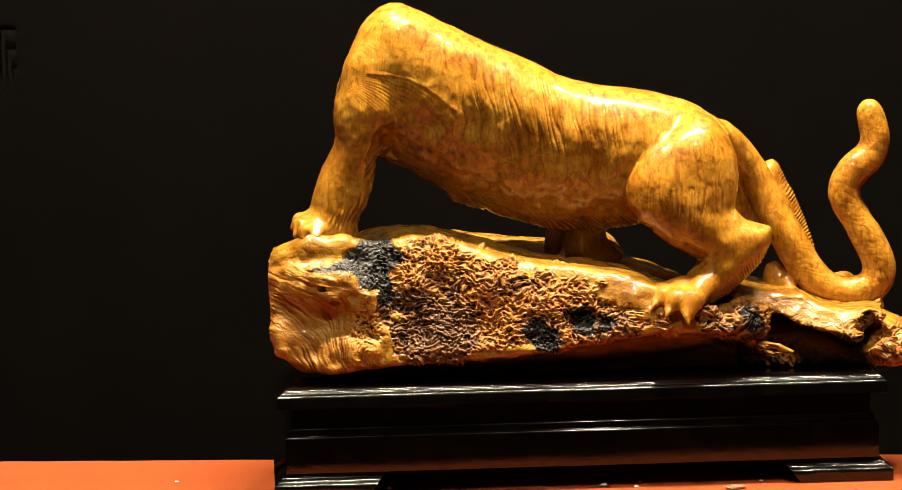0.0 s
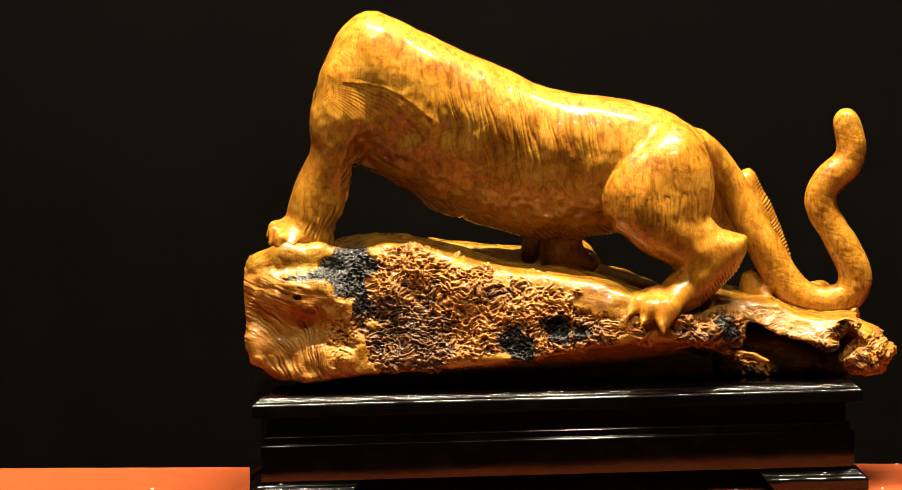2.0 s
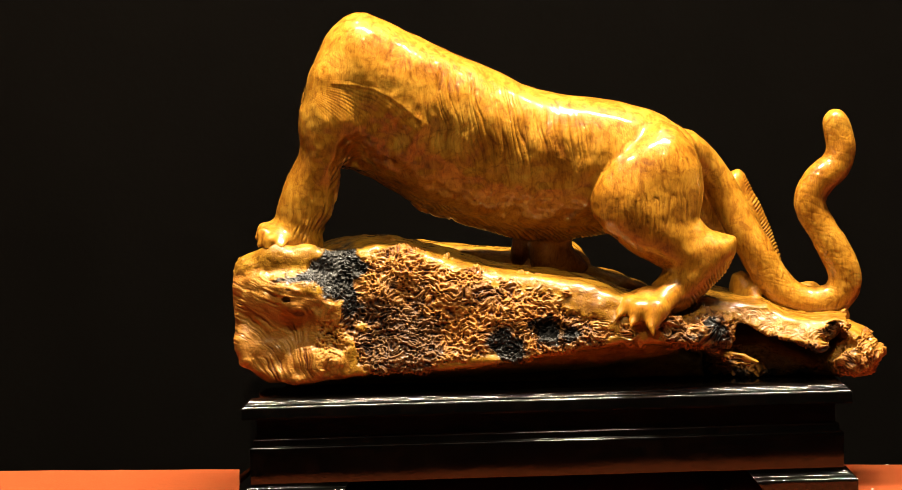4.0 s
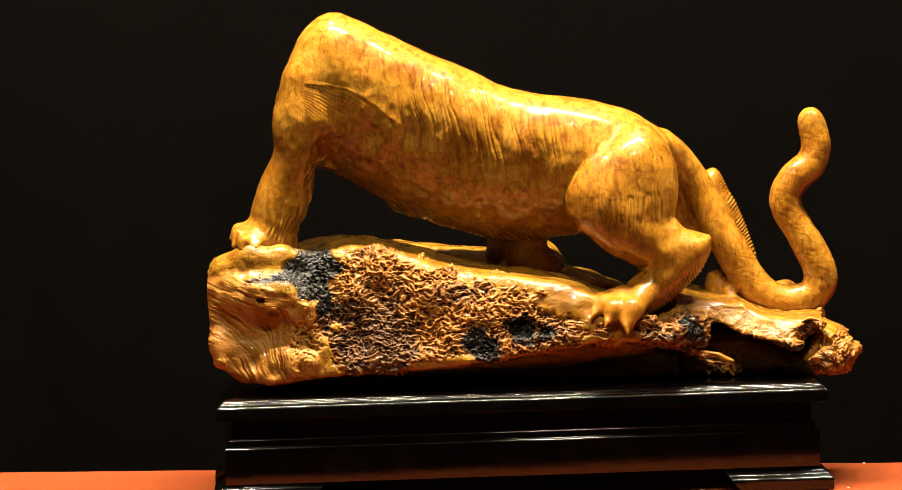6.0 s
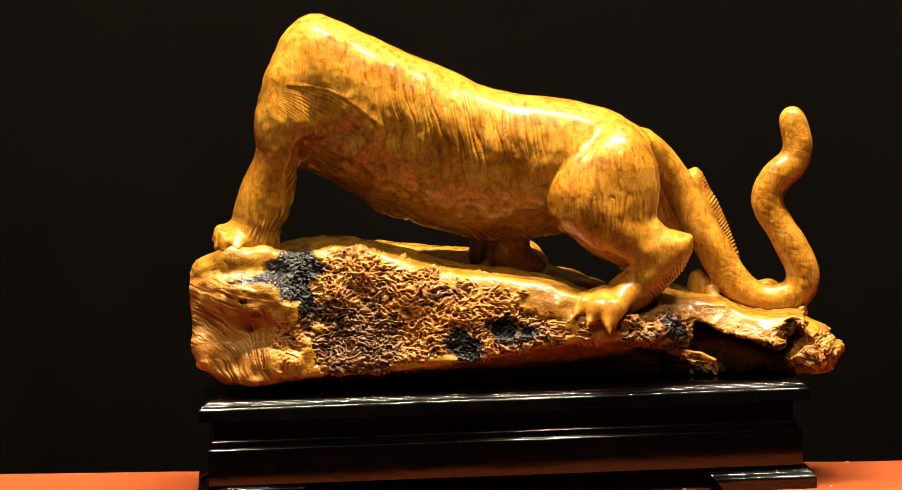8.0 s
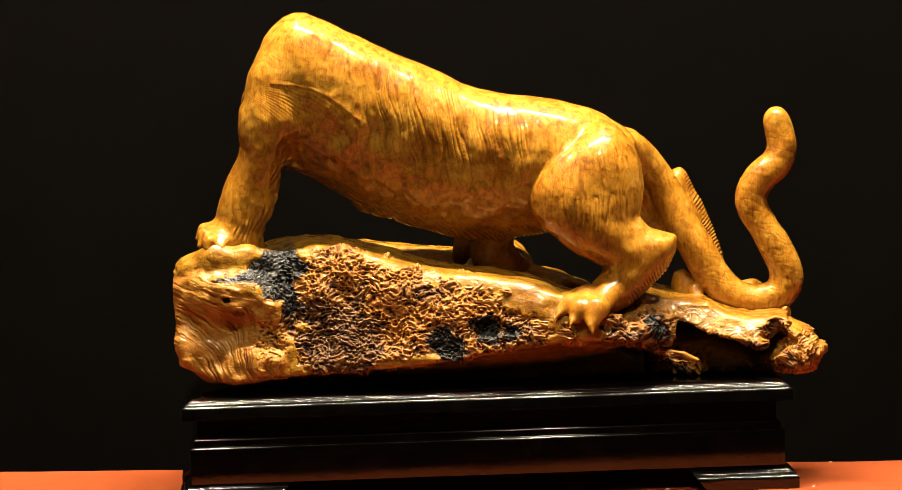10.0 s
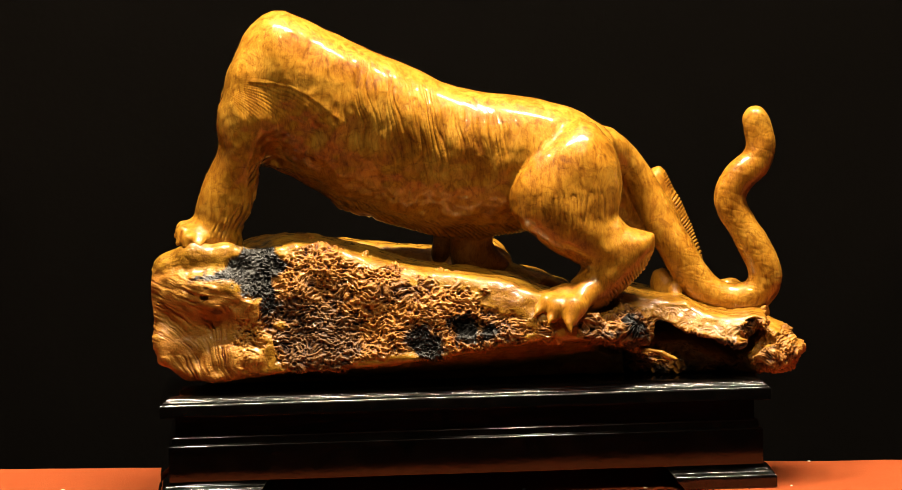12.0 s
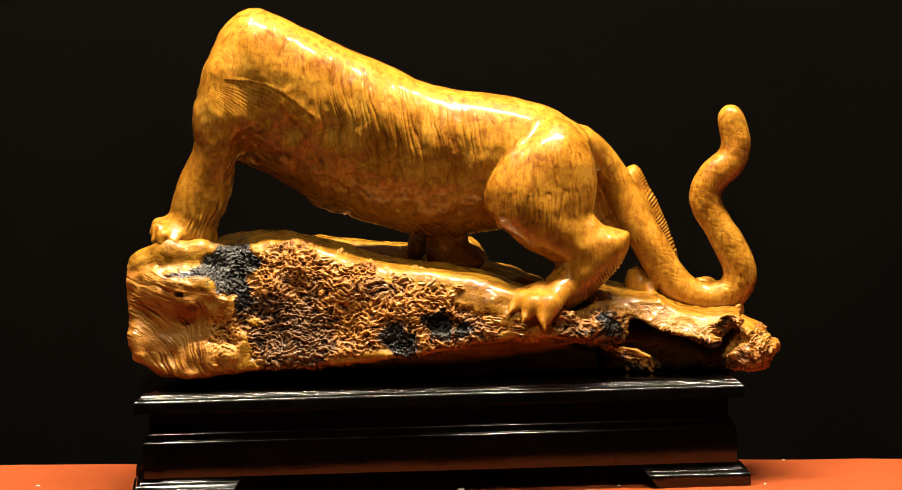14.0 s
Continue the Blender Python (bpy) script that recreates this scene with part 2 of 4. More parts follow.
class Field:
    """A signed distance on a grid, to which rounded limbs and slabs are joined softly."""

    def __init__(self, lo, hi, step):
        self.lo, self.step = np.array(lo), step
        self.axes = [np.arange(a, b, step, dtype=np.float32) for a, b in zip(lo, hi)]
        self.f = np.full([len(a) for a in self.axes], 0.06, np.float32)

    def window(self, lo, hi):
        out = []
        for ax, a, b in zip(self.axes, lo, hi):
            i, j = np.searchsorted(ax, [a, b])
            out.append(slice(max(i - 1, 0), min(j + 1, len(ax))))
        return tuple(out)

    def join(self, win, d, k, cut=False):
        g = self.f[win]
        if cut:
            g, d = -g, d
        h = np.clip(0.5 + 0.5 * (g - d) / k, 0, 1)
        r = g * (1 - h) + d * h - k * h * (1 - h)
        self.f[win] = -r if cut else r

    def limb(self, points, k=0.012, flat=1.0, cut=False):
        """A chain of (x, y, z, radius); flat squeezes its depth."""
        points = [((*q[0], q[1]) if len(q) == 2 else q) for q in points]
        if len(points) > 4:
            p = np.array([points[0], *points, points[-1]])
            fine = []
            for i in range(1, len(p) - 2):
                for t in np.linspace(0, 1, 5)[:-1]:
                    fine.append(0.5 * (2 * p[i] + (p[i + 1] - p[i - 1]) * t + (2 * p[i - 1] - 5 * p[i] + 4 * p[i + 1] - p[i + 2]) * t ** 2
                                       + (3 * p[i] - p[i - 1] - 3 * p[i + 1] + p[i + 2]) * t ** 3))
            points = [tuple(q) for q in fine] + [points[-1]]
        for a, b in zip(points, points[1:]):
            r = max(a[3], b[3]) + 0.035
            win = self.window([min(a[i], b[i]) - r for i in range(3)], [max(a[i], b[i]) + r for i in range(3)])
            X, Y, Z = np.meshgrid(*[ax[w] for ax, w in zip(self.axes, win)], indexing="ij")
            A, B = np.array(a[:3]), np.array(b[:3])
            ab = B - A
            ab[1] /= flat
            px, py, pz = X - A[0], (Y - A[1]) / flat, Z - A[2]
            t = np.clip((px * ab[0] + py * ab[1] + pz * ab[2]) / max(ab @ ab, 1e-9), 0, 1)
            d = np.sqrt((px - t * ab[0]) ** 2 + (py - t * ab[1]) ** 2 + (pz - t * ab[2]) ** 2) - (a[3] + (b[3] - a[3]) * t)
            self.join(win, d.astype(np.float32), k, cut)

    def slab(self, outline, front, back, k=0.02, edge=0.02, lean=0.0):
        """An outline in x and z carried from front to back; edge rounds its rims; lean: how far it tips back per metre of height."""
        o = np.array(outline)
        far = back + 0.04 + lean * (o[:, 1].max() - o[:, 1].min())
        win = self.window((o[:, 0].min() - 0.04, front - 0.04, o[:, 1].min() - 0.04), (o[:, 0].max() + 0.04, far, o[:, 1].max() + 0.04))
        xs, ys, zs = [ax[w] for ax, w in zip(self.axes, win)]
        X, Z = np.meshgrid(xs, zs, indexing="ij")
        best, inside = np.full(X.shape, 9.0), np.zeros(X.shape, bool)
        for (ax_, az), (bx, bz) in zip(o, np.roll(o, -1, 0)):
            ex, ez = bx - ax_, bz - az
            t = np.clip(((X - ax_) * ex + (Z - az) * ez) / (ex * ex + ez * ez), 0, 1)
            best = np.minimum(best, (X - ax_ - t * ex) ** 2 + (Z - az - t * ez) ** 2)
            crossing = ((az > Z) != (bz > Z)) & (X < ex * (Z - az) / (ez if ez else 1e-9) + ax_)
            inside ^= crossing
        d2 = np.where(inside, -1, 1) * np.sqrt(best)
        tip = lean * (zs - o[:, 1].min())
        dy = np.abs(ys[:, None] - tip[None] - (front + back) / 2) - (back - front) / 2
        a, b = d2[:, None, :] + edge, dy[None] / math.sqrt(1 + lean * lean) + edge
        d = np.minimum(np.maximum(a, b), 0) + np.sqrt(np.maximum(a, 0) ** 2 + np.maximum(b, 0) ** 2) - edge
        self.join(win, d.astype(np.float32), k)

    def puff(self, outline, middle, round_off, deep, k=0.02, lean=0.0):
        """An outline in x and z swollen to both sides of the depth middle: deep at its heart, rounded off towards its rim; lean: how far it goes back per metre of height."""
        o = np.array(outline)
        low, high = o[:, 1].min(), o[:, 1].max()
        room = deep + 0.04 + abs(lean) * (high - low) / 2
        win = self.window((o[:, 0].min() - 0.04, middle - room, low - 0.04), (o[:, 0].max() + 0.04, middle + room, high + 0.04))
        xs, ys, zs = [ax[w] for ax, w in zip(self.axes, win)]
        X, Z = np.meshgrid(xs, zs, indexing="ij")
        d2 = outline_distance(outline, X, Z)
        soft = d2.copy()
        for _ in range(24):
            p = np.pad(soft, 1, mode="edge")
            soft = (p[:-2, 1:-1] + p[2:, 1:-1] + p[1:-1, :-2] + p[1:-1, 2:] + 2 * soft) / 6
        inner = np.clip(-d2 / 0.012, 0, 1)
        d2 = d2 * (1 - inner) + soft * inner
        u = np.maximum(round_off + d2, 0)[:, None, :]
        v = (np.abs(ys[:, None] - middle - lean * (zs[None] - (low + high) / 2)) * (round_off / deep))[None]
        self.join(win, (np.sqrt(u * u + v * v) - round_off).astype(np.float32) * min(1.0, deep / round_off), k)

    def surface(self):
        """Vertices and quads where the field is zero."""
        f, n = self.f, self.f.shape
        neg = f < 0
        count = sum(neg[i:n[0] - 1 + i, j:n[1] - 1 + j, k:n[2] - 1 + k].astype(np.int8) for i in (0, 1) for j in (0, 1) for k in (0, 1))
        cells = np.argwhere((count > 0) & (count < 8))
        index = np.full(count.shape, -1, np.int32)
        index[tuple(cells.T)] = np.arange(len(cells))
        total, hits = np.zeros((len(cells), 3)), np.zeros(len(cells))
        corners = [(i, j, k) for i in (0, 1) for j in (0, 1) for k in (0, 1)]
        for a in corners:
            for ax in range(3):
                if a[ax]:
                    continue
                b = list(a)
                b[ax] = 1
                fa, fb = f[tuple((cells + a).T)], f[tuple((cells + b).T)]
                cross = (fa < 0) != (fb < 0)
                t = np.where(cross, fa / np.where(cross, fa - fb, 1), 0)
                p = np.array(a)[None] + t[:, None] * (np.array(b) - np.array(a))[None]
                total += p * cross[:, None]
                hits += cross
        verts = self.lo + self.step * (cells + total / hits[:, None])
        quads = []
        for ax in range(3):
            u, v = [(1, 2), (2, 0), (0, 1)][ax]
            s0, s1 = [slice(None)] * 3, [slice(None)] * 3
            s0[ax], s1[ax] = slice(0, n[ax] - 1), slice(1, n[ax])
            e = np.argwhere(neg[tuple(s0)] != neg[tuple(s1)])
            e = e[(e[:, u] > 0) & (e[:, v] > 0) & (e[:, u] < n[u] - 1) & (e[:, v] < n[v] - 1)]
            inner = neg[tuple(e.T)]
            q = []
            for du, dv in ((1, 1), (0, 1), (0, 0), (1, 0)):
                c = e.copy()
                c[:, u] -= du
                c[:, v] -= dv
                q.append(index[tuple(c.T)])
            q = np.stack(q, 1)
            q[~inner] = q[~inner][:, ::-1]
            quads.append(q)
        return verts, np.concatenate(quads)


def normals_of(verts, quads):
    n = np.cross(verts[quads[:, 2]] - verts[quads[:, 0]], verts[quads[:, 3]] - verts[quads[:, 1]])
    out = np.zeros_like(verts)
    for i in range(4):
        for c in range(3):
            out[:, c] += np.bincount(quads[:, i], n[:, c], len(verts))
    return out / np.maximum(np.linalg.norm(out, axis=1, keepdims=True), 1e-12)


def relax(verts, quads, times):
    for _ in range(times):
        total, count = np.zeros_like(verts), np.zeros(len(verts))
        for i in range(4):
            for other in (quads[:, (i + 1) % 4], quads[:, (i + 3) % 4]):
                for c in range(3):
                    total[:, c] += np.bincount(quads[:, i], verts[other, c], len(verts))
                count += np.bincount(quads[:, i], minlength=len(verts))
        verts = 0.5 * verts + 0.5 * total / np.maximum(count, 1)[:, None]
    return verts


def split(verts, quads):
    """Each quad cut into four."""
    a, b = quads.ravel(), np.roll(quads, -1, 1).ravel()
    key = np.minimum(a, b).astype(np.int64) * len(verts) + np.maximum(a, b)
    edges, at = np.unique(key, return_inverse=True)
    mids = 0.5 * (verts[edges // len(verts)] + verts[edges % len(verts)])
    hearts = verts[quads].mean(1)
    at = at.reshape(quads.shape) + len(verts)
    heart = np.arange(len(quads)) + len(verts) + len(mids)
    parts = [np.stack([quads[:, i], at[:, i], heart, at[:, (i + 3) % 4]], 1) for i in range(4)]
    return np.concatenate([verts, mids, hearts]), np.concatenate(parts)


def solid(name, verts, quads, mat, layers=None):
    me = bpy.data.meshes.new(name)
    me.vertices.add(len(verts))
    me.vertices.foreach_set("co", verts.astype(np.float32).ravel())
    me.loops.add(quads.size)
    me.loops.foreach_set("vertex_index", quads.astype(np.int32).ravel())
    me.polygons.add(len(quads))
    me.polygons.foreach_set("loop_start", np.arange(0, quads.size, 4, dtype=np.int32))
    me.polygons.foreach_set("use_smooth", np.ones(len(quads), bool))
    me.update(calc_edges=True)
    me.validate()
    for key, values in (layers or {}).items():
        me.attributes.new(key, "FLOAT", "POINT").data.foreach_set("value", values.astype(np.float32))
    me.materials.append(mat)
    return new(name, me)


# ---------------------------------------------------------------- room, table, backdrop
def structure(name, lo, hi, mat, label):
    ob = box_part(name, lo, hi, mat)
    return tagged(ob, label, "", "", "structure")


FLOOR_Z = -0.75
structure("floor", (-3.2, -5.8, FLOOR_Z - 0.1), (3.2, 1.6, FLOOR_Z), FLOOR, "dark floor of the display room")
structure("ceiling", (-3.2, -5.8, 2.6), (3.2, 1.6, 2.7), WALL, "dark ceiling with spotlights")
structure("wall_north", (-3.2, 1.6, FLOOR_Z - 0.1), (3.2, 1.7, 2.7), WALL, "dark wall behind the backdrop")
structure("wall_south", (-3.2, -5.9, FLOOR_Z - 0.1), (3.2, -5.8, 2.7), WALL, "dark wall opposite the display table")
structure("wall_west", (-3.3, -5.9, FLOOR_Z - 0.1), (-3.2, 1.7, 2.7), WALL, "dark side wall")
structure("wall_east", (3.2, -5.9, FLOOR_Z - 0.1), (3.3, 1.7, 2.7), WALL, "dark side wall")


def backdrop():
    bm = bmesh.new()
    rows = []
    for s, zz in enumerate(np.linspace(2.3, FLOOR_Z + 0.01, 40)):
        row = []
        for x in np.linspace(-2.6, 2.6, 220):
            y = 0.62 + 0.012 * noise.noise((x * 3.1, zz * 0.5, 3)) + 0.006 * noise.noise((x * 9, zz * 1.1, 7))
            row.append(bm.verts.new((x, y, zz)))
        rows.append(row)
    for a, b in zip(rows, rows[1:]):
        for i in range(len(a) - 1):
            bm.faces.new((a[i], a[i + 1], b[i + 1], b[i]))
    bmesh.ops.solidify(bm, geom=list(bm.faces), thickness=0.003)
    ob = link("backdrop", bm, BACK_CLOTH, flat=False)
    tagged(ob, "black cloth backdrop hanging behind the display table", "backdrop", "", "structure")


backdrop()

TABLE = dict(x=1.15, y0=-0.31, y1=0.083)


def display_table():
    t = thing("display_table", "wooden display table hidden under red cloth", "table", at=(0, 0, FLOOR_Z))
    box_part("tabletop", (-TABLE["x"], TABLE["y0"] + 0.02, 0.715), (TABLE["x"], TABLE["y1"] - 0.05, 0.745), TABLE_WOOD, t, 0.003)
    for x in (-TABLE["x"] + 0.05, TABLE["x"] - 0.05):
        for y in (TABLE["y0"] + 0.05, TABLE["y1"] - 0.09):
            box_part("leg", (x - 0.025, y - 0.025, 0), (x + 0.025, y + 0.025, 0.714), TABLE_WOOD, t)


display_table()


def tablecloth():
    """The felt lies on the table and hangs over its rims."""
    bm = bmesh.new()
    x1, y0, y1 = TABLE["x"] + 0.004, TABLE["y0"] - 0.004, TABLE["y1"] + 0.004
    prof = [(y0 - 0.012, -0.45), (y0 - 0.006, -0.2), (y0, -0.01), (y0 + 0.004, -0.003)]
    prof += [(y, 0.0) for y in np.linspace(y0 + 0.012, y1 - 0.012, 70)]
    prof += [(y1 - 0.004, -0.003), (y1, -0.01), (y1 + 0.006, -0.2), (y1 + 0.012, -0.45)]
    rows = []
    for y, z in prof:
        row = []
        for x in np.linspace(-x1, x1, 240):
            on_top = 1.0 if z > -0.005 else 0.0
            dy = 0.0022 * noise.noise((x * 9, 0.3, 1)) + 0.0008 * noise.noise((x * 60, 0.3, 5)) - 0.066 * x
            dz = on_top * 0.0006 * (noise.noise((x * 14, y * 14, 2)) - 0.6)
            row.append(bm.verts.new((x, y + dy * (1 if y > 0 else 0.3), z + dz)))
        rows.append(row)
    for a, b in zip(rows, rows[1:]):
        for i in range(len(a) - 1):
            bm.faces.new((a[i], a[i + 1], b[i + 1], b[i]))
    bmesh.ops.solidify(bm, geom=list(bm.faces), thickness=0.002)
    ob = link("tablecloth", bm, FELT, flat=False)
    tagged(ob, "orange-red felt tablecloth covering the display table", "tablecloth")


tablecloth()


def spotlight_fixtures():
    # housings are out of view; the rear one belongs to the added fill
    for eye, target, power, cone in SPOTS:
        e, d = Vector(eye), (Vector(target) - Vector(eye)).normalized()
        lamp = thing("spotlight", "unseen black ceiling spotlight aimed at the carving", "spotlight", "ceiling spotlights", at=eye)
        bm = bmesh.new()
        turn = d.to_track_quat("-Z", "Y").to_matrix().to_4x4()
        rings = []
        for r, z in ((0.03, 0.16), (0.058, 0.14), (0.064, -0.02), (0.06, -0.02), (0.054, 0.10)):
            rings.append([bm.verts.new(turn @ Vector((r * math.cos(a), r * math.sin(a), z))) for a in np.linspace(0, 2 * math.pi, 24, endpoint=False)])
        for a, b in zip(rings, rings[1:]):
            for i in range(24):
                bm.faces.new((a[i], a[(i + 1) % 24], b[(i + 1) % 24], b[i]))
        bm.faces.new(rings[0])
        link("shade", bm, LAMP_BLACK, lamp, flat=False)
        top = -d * 0.15
        box_part("stem", (top.x - 0.008, top.y - 0.008, top.z), (top.x + 0.008, top.y + 0.008, 2.6 - eye[2]), LAMP_BLACK, lamp)


spotlight_fixtures()


def strip_fixture():
    """A long black housing round the strip lamp, open towards the table."""
    lamp = thing("strip_lamp", "long black strip lamp housing under the ceiling", "lamp", at=STRIP_AT)
    h, w = STRIP_LONG / 2 + 0.02, STRIP_WIDE / 2 + 0.004
    box_part("housing", (-h, -w - 0.01, 0.035), (h, w + 0.01, 0.06), LAMP_BLACK, lamp, 0.003)
    for x in (-h + 0.2, h - 0.2):
        box_part("stem", (x - 0.006, -0.006, 0.0605), (x + 0.006, 0.006, 2.6 - STRIP_AT[2]), LAMP_BLACK, lamp)


strip_fixture()

# ---------------------------------------------------------------- black stand
STAND_AT, STAND_TURN, STAND_D = (-0.0237, -0.1300, -0.0001), 3.2, 0.215


def tiers(bm, levels, half, depth, corner=None):
    """Stacked rectangles: each level is (inset, z)."""
    rings = []
    for inset, z in levels:
        x0, x1, y0, y1 = -half + inset, half - inset, inset, depth - inset
        rings.append([bm.verts.new(p) for p in ((x0, y0, z), (x1, y0, z), (x1, y1, z), (x0, y1, z))])
    for a, b in zip(rings, rings[1:]):
        for i in range(4):
            bm.faces.new((a[i], a[(i + 1) % 4], b[(i + 1) % 4], b[i]))
    bm.faces.new(rings[0][::-1])
    bm.faces.new(rings[-1])


def rim(inset, z, r):
    """A rounded step that rises and recedes by r."""
    return [(inset + r * (1 - math.cos(a)), z + r * math.sin(a)) for a in np.linspace(0, math.pi / 2, 6)[1:]]


def worn(bm, size, amount, freq):
    """Cuts long rims into lengths and leaves them a little uneven."""
    for _ in range(size):
        long = [e for e in bm.edges if e.calc_length() > 0.03]
        if not long:
            break
        bmesh.ops.subdivide_edges(bm, edges=long, cuts=1, use_grid_fill=True)
    for v in bm.verts:
        v.co += amount * noise.noise_vector(v.co * freq)


def stand():
    s = thing("display_stand", "black lacquered stepped wooden stand on red felt", "stand", at=(STAND_AT[0], STAND_AT[1], 0.0), turn=STAND_TURN)
    H, D = 0.3533, STAND_D
    layout = OrderedDict()
    layout["apron"] = [(0.014, 0.0255), (0.014, 0.0652)] + rim(0.014, 0.0640, 0.0040) + [(0.0182, 0.0688)] + rim(0.0182, 0.0735, 0.0032) + [(0.0218, 0.0772)]
    layout["waist"] = [(0.0225, 0.0773), (0.0225, 0.1005)]
    layout["top_slab"] = [(0.0065, 0.1006), (0.0055, 0.1014), (0.0055, 0.1125)] + rim(0.0055, 0.1122, 0.0036) + rim(0.0092, 0.1160, 0.0026) + rim(0.0130, 0.1190, 0.0024) + [(0.0175, 0.1225)]
    for name, levels in layout.items():
        bm = bmesh.new()
        tiers(bm, levels, H, D)
        worn(bm, 4, 0.00035, 60)
        link(name, bm, BLACK, s, flat=False)
    for sx in (-1, 1):
        for sy in (-1, 1):
            bm = bmesh.new()
            L, W = 0.126, 0.085
            prof = [(0.0, 0.0006), (0.0, 0.0122)] + rim(0.0, 0.0122, 0.0030) + rim(0.0045, 0.0160, 0.0030) + rim(0.0092, 0.0198, 0.0026) + [(0.0150, 0.0252)]
            # an L-shaped bracket, its inner ends slanting
            rings = []
            for inset, z in prof:
                cut = 0.020 * (1 - z / 0.0252)
                t = 0.034
                pts = [(inset, inset), (L - cut, inset), (L - cut, t), (t, t), (t, W - cut), (inset, W - cut)]
                rings.append([bm.verts.new((sx * (-H + px) if sx > 0 else H - px, py if sy > 0 else D - py, z)) for px, py in pts])
            for a, b in zip(rings, rings[1:]):
                for i in range(6):
                    bm.faces.new((a[i], a[(i + 1) % 6], b[(i + 1) % 6], b[i]))
            bm.faces.new(rings[0])
            bm.faces.new(rings[-1])
            worn(bm, 2, 0.0003, 60)
            link("foot", bm, BLACK, s, flat=False)


stand()
STAND_TOP = 0.1225


# ---------------------------------------------------------------- carved root base
def root_base():
    g = Field((-0.42, -0.19, 0.08), (0.42, 0.24, 0.36), 0.0018)
    # front bulk with the burl face, tipped back
    g.slab([(-0.3768, 0.2688), (-0.3656, 0.2736), (-0.3458, 0.2783), (-0.3130, 0.2776), (-0.2867, 0.2783), (-0.2669, 0.2829), (-0.2340, 0.2848), (-0.2045, 0.2841), (-0.1749, 0.2822), (-0.1422, 0.2751), (-0.1096, 0.2641), (-0.0770, 0.2558), (-0.0377, 0.2511), (0.0016, 0.2464), (0.0342, 0.2393), (0.0601, 0.2286), (0.0861, 0.2229), (0.1120, 0.2128), (0.1377, 0.1964), (0.1469, 0.1772), (0.1435, 0.1710), (0.1174, 0.1735), (0.0914, 0.1772), (0.0586, 0.1754), (0.0258, 0.1710), (-0.0070, 0.1661), (-0.0398, 0.1611), (-0.0660, 0.1566), (-0.0922, 0.1528), (-0.1446, 0.1489), (-0.1969, 0.1469), (-0.2361, 0.1446), (-0.2622, 0.1413), (-0.2884, 0.1381), (-0.3113, 0.1361), (-0.3276, 0.1390), (-0.3471, 0.1470), (-0.3666, 0.1556), (-0.3744, 0.1608), (-0.3762, 0.1824), (-0.3786, 0.2077), (-0.3790, 0.2459)], -0.128, -0.04, 0.02, 0.010, 0.30)
    # rear bulk with the smooth crest
    g.puff([(-0.3721, 0.2550), (-0.3448, 0.2713), (-0.3045, 0.2737), (-0.2777, 0.2772), (-0.2573, 0.2861), (-0.2371, 0.2911), (-0.2170, 0.2926), (-0.1971, 0.2895), (-0.1772, 0.2823), (-0.1440, 0.2721), (-0.1042, 0.2590), (-0.0643, 0.2494), (-0.0109, 0.2400), (0.0424, 0.2280), (0.0823, 0.2143), (0.1289, 0.1929), (0.1348, 0.1487), (0.0270, 0.1308), (-0.1747, 0.1218), (-0.3626, 0.1329)], -0.01, 0.030, 0.075, 0.02)
    # crest farther back, behind a cleft
    g.slab([(-0.2004, 0.2690), (-0.1663, 0.2695), (-0.1322, 0.2657), (-0.1050, 0.2626), (-0.0779, 0.2602), (-0.0609, 0.2598), (-0.0507, 0.2558), (-0.0372, 0.2518), (-0.0032, 0.2536), (0.0080, 0.2634), (0.0135, 0.2645), (0.0188, 0.2606), (0.0260, 0.2543), (0.0326, 0.2467), (0.0336, 0.2392), (0.0471, 0.2352), (0.0605, 0.2318), (0.0718, 0.2285), (0.0824, 0.2227), (0.0970, 0.2175), (0.1167, 0.2066), (0.1432, 0.1898), (0.1459, 0.1522), (-0.1069, 0.1580), (-0.2003, 0.2132)], 0.010, 0.05, 0.006, 0.005, 0.8)
    # foot of the root, down to the stand
    g.slab([(-0.318, 0.150), (0.161, 0.150), (0.161, 0.122), (-0.319, 0.112)], -0.04, 0.08, 0.02, 0.01)
    # swell of the sawn end, with a hollow under its upper lobe
    g.limb([((-0.3466, -0.0880, 0.2413), 0.0253), ((-0.3007, -0.0920, 0.2309), 0.0280), ((-0.2682, -0.0950, 0.2140), 0.0227)], 0.02)
    g.limb([((-0.3365, -0.0850, 0.1509), 0.0133), ((-0.2961, -0.0900, 0.1674), 0.0240), ((-0.2593, -0.1000, 0.1714), 0.0173)], 0.02)
    g.limb([((-0.3756, -0.1260, 0.2031), 0.0120), ((-0.3443, -0.1360, 0.1999), 0.0160), ((-0.3054, -0.1380, 0.1947), 0.0133), ((-0.2829, -0.1360, 0.1893), 0.0067)], 0.022, cut=True)
    g.limb([((-0.3757, -0.1360, 0.1743), 0.0133), ((-0.3552, -0.1380, 0.1597), 0.0107)], 0.018, cut=True)
    g.limb([((-0.3712, -0.1280, 0.1914), 0.0027), ((-0.3481, -0.1380, 0.1792), 0.0033), ((-0.3327, -0.1350, 0.1587), 0.0027)], 0.006, cut=True)
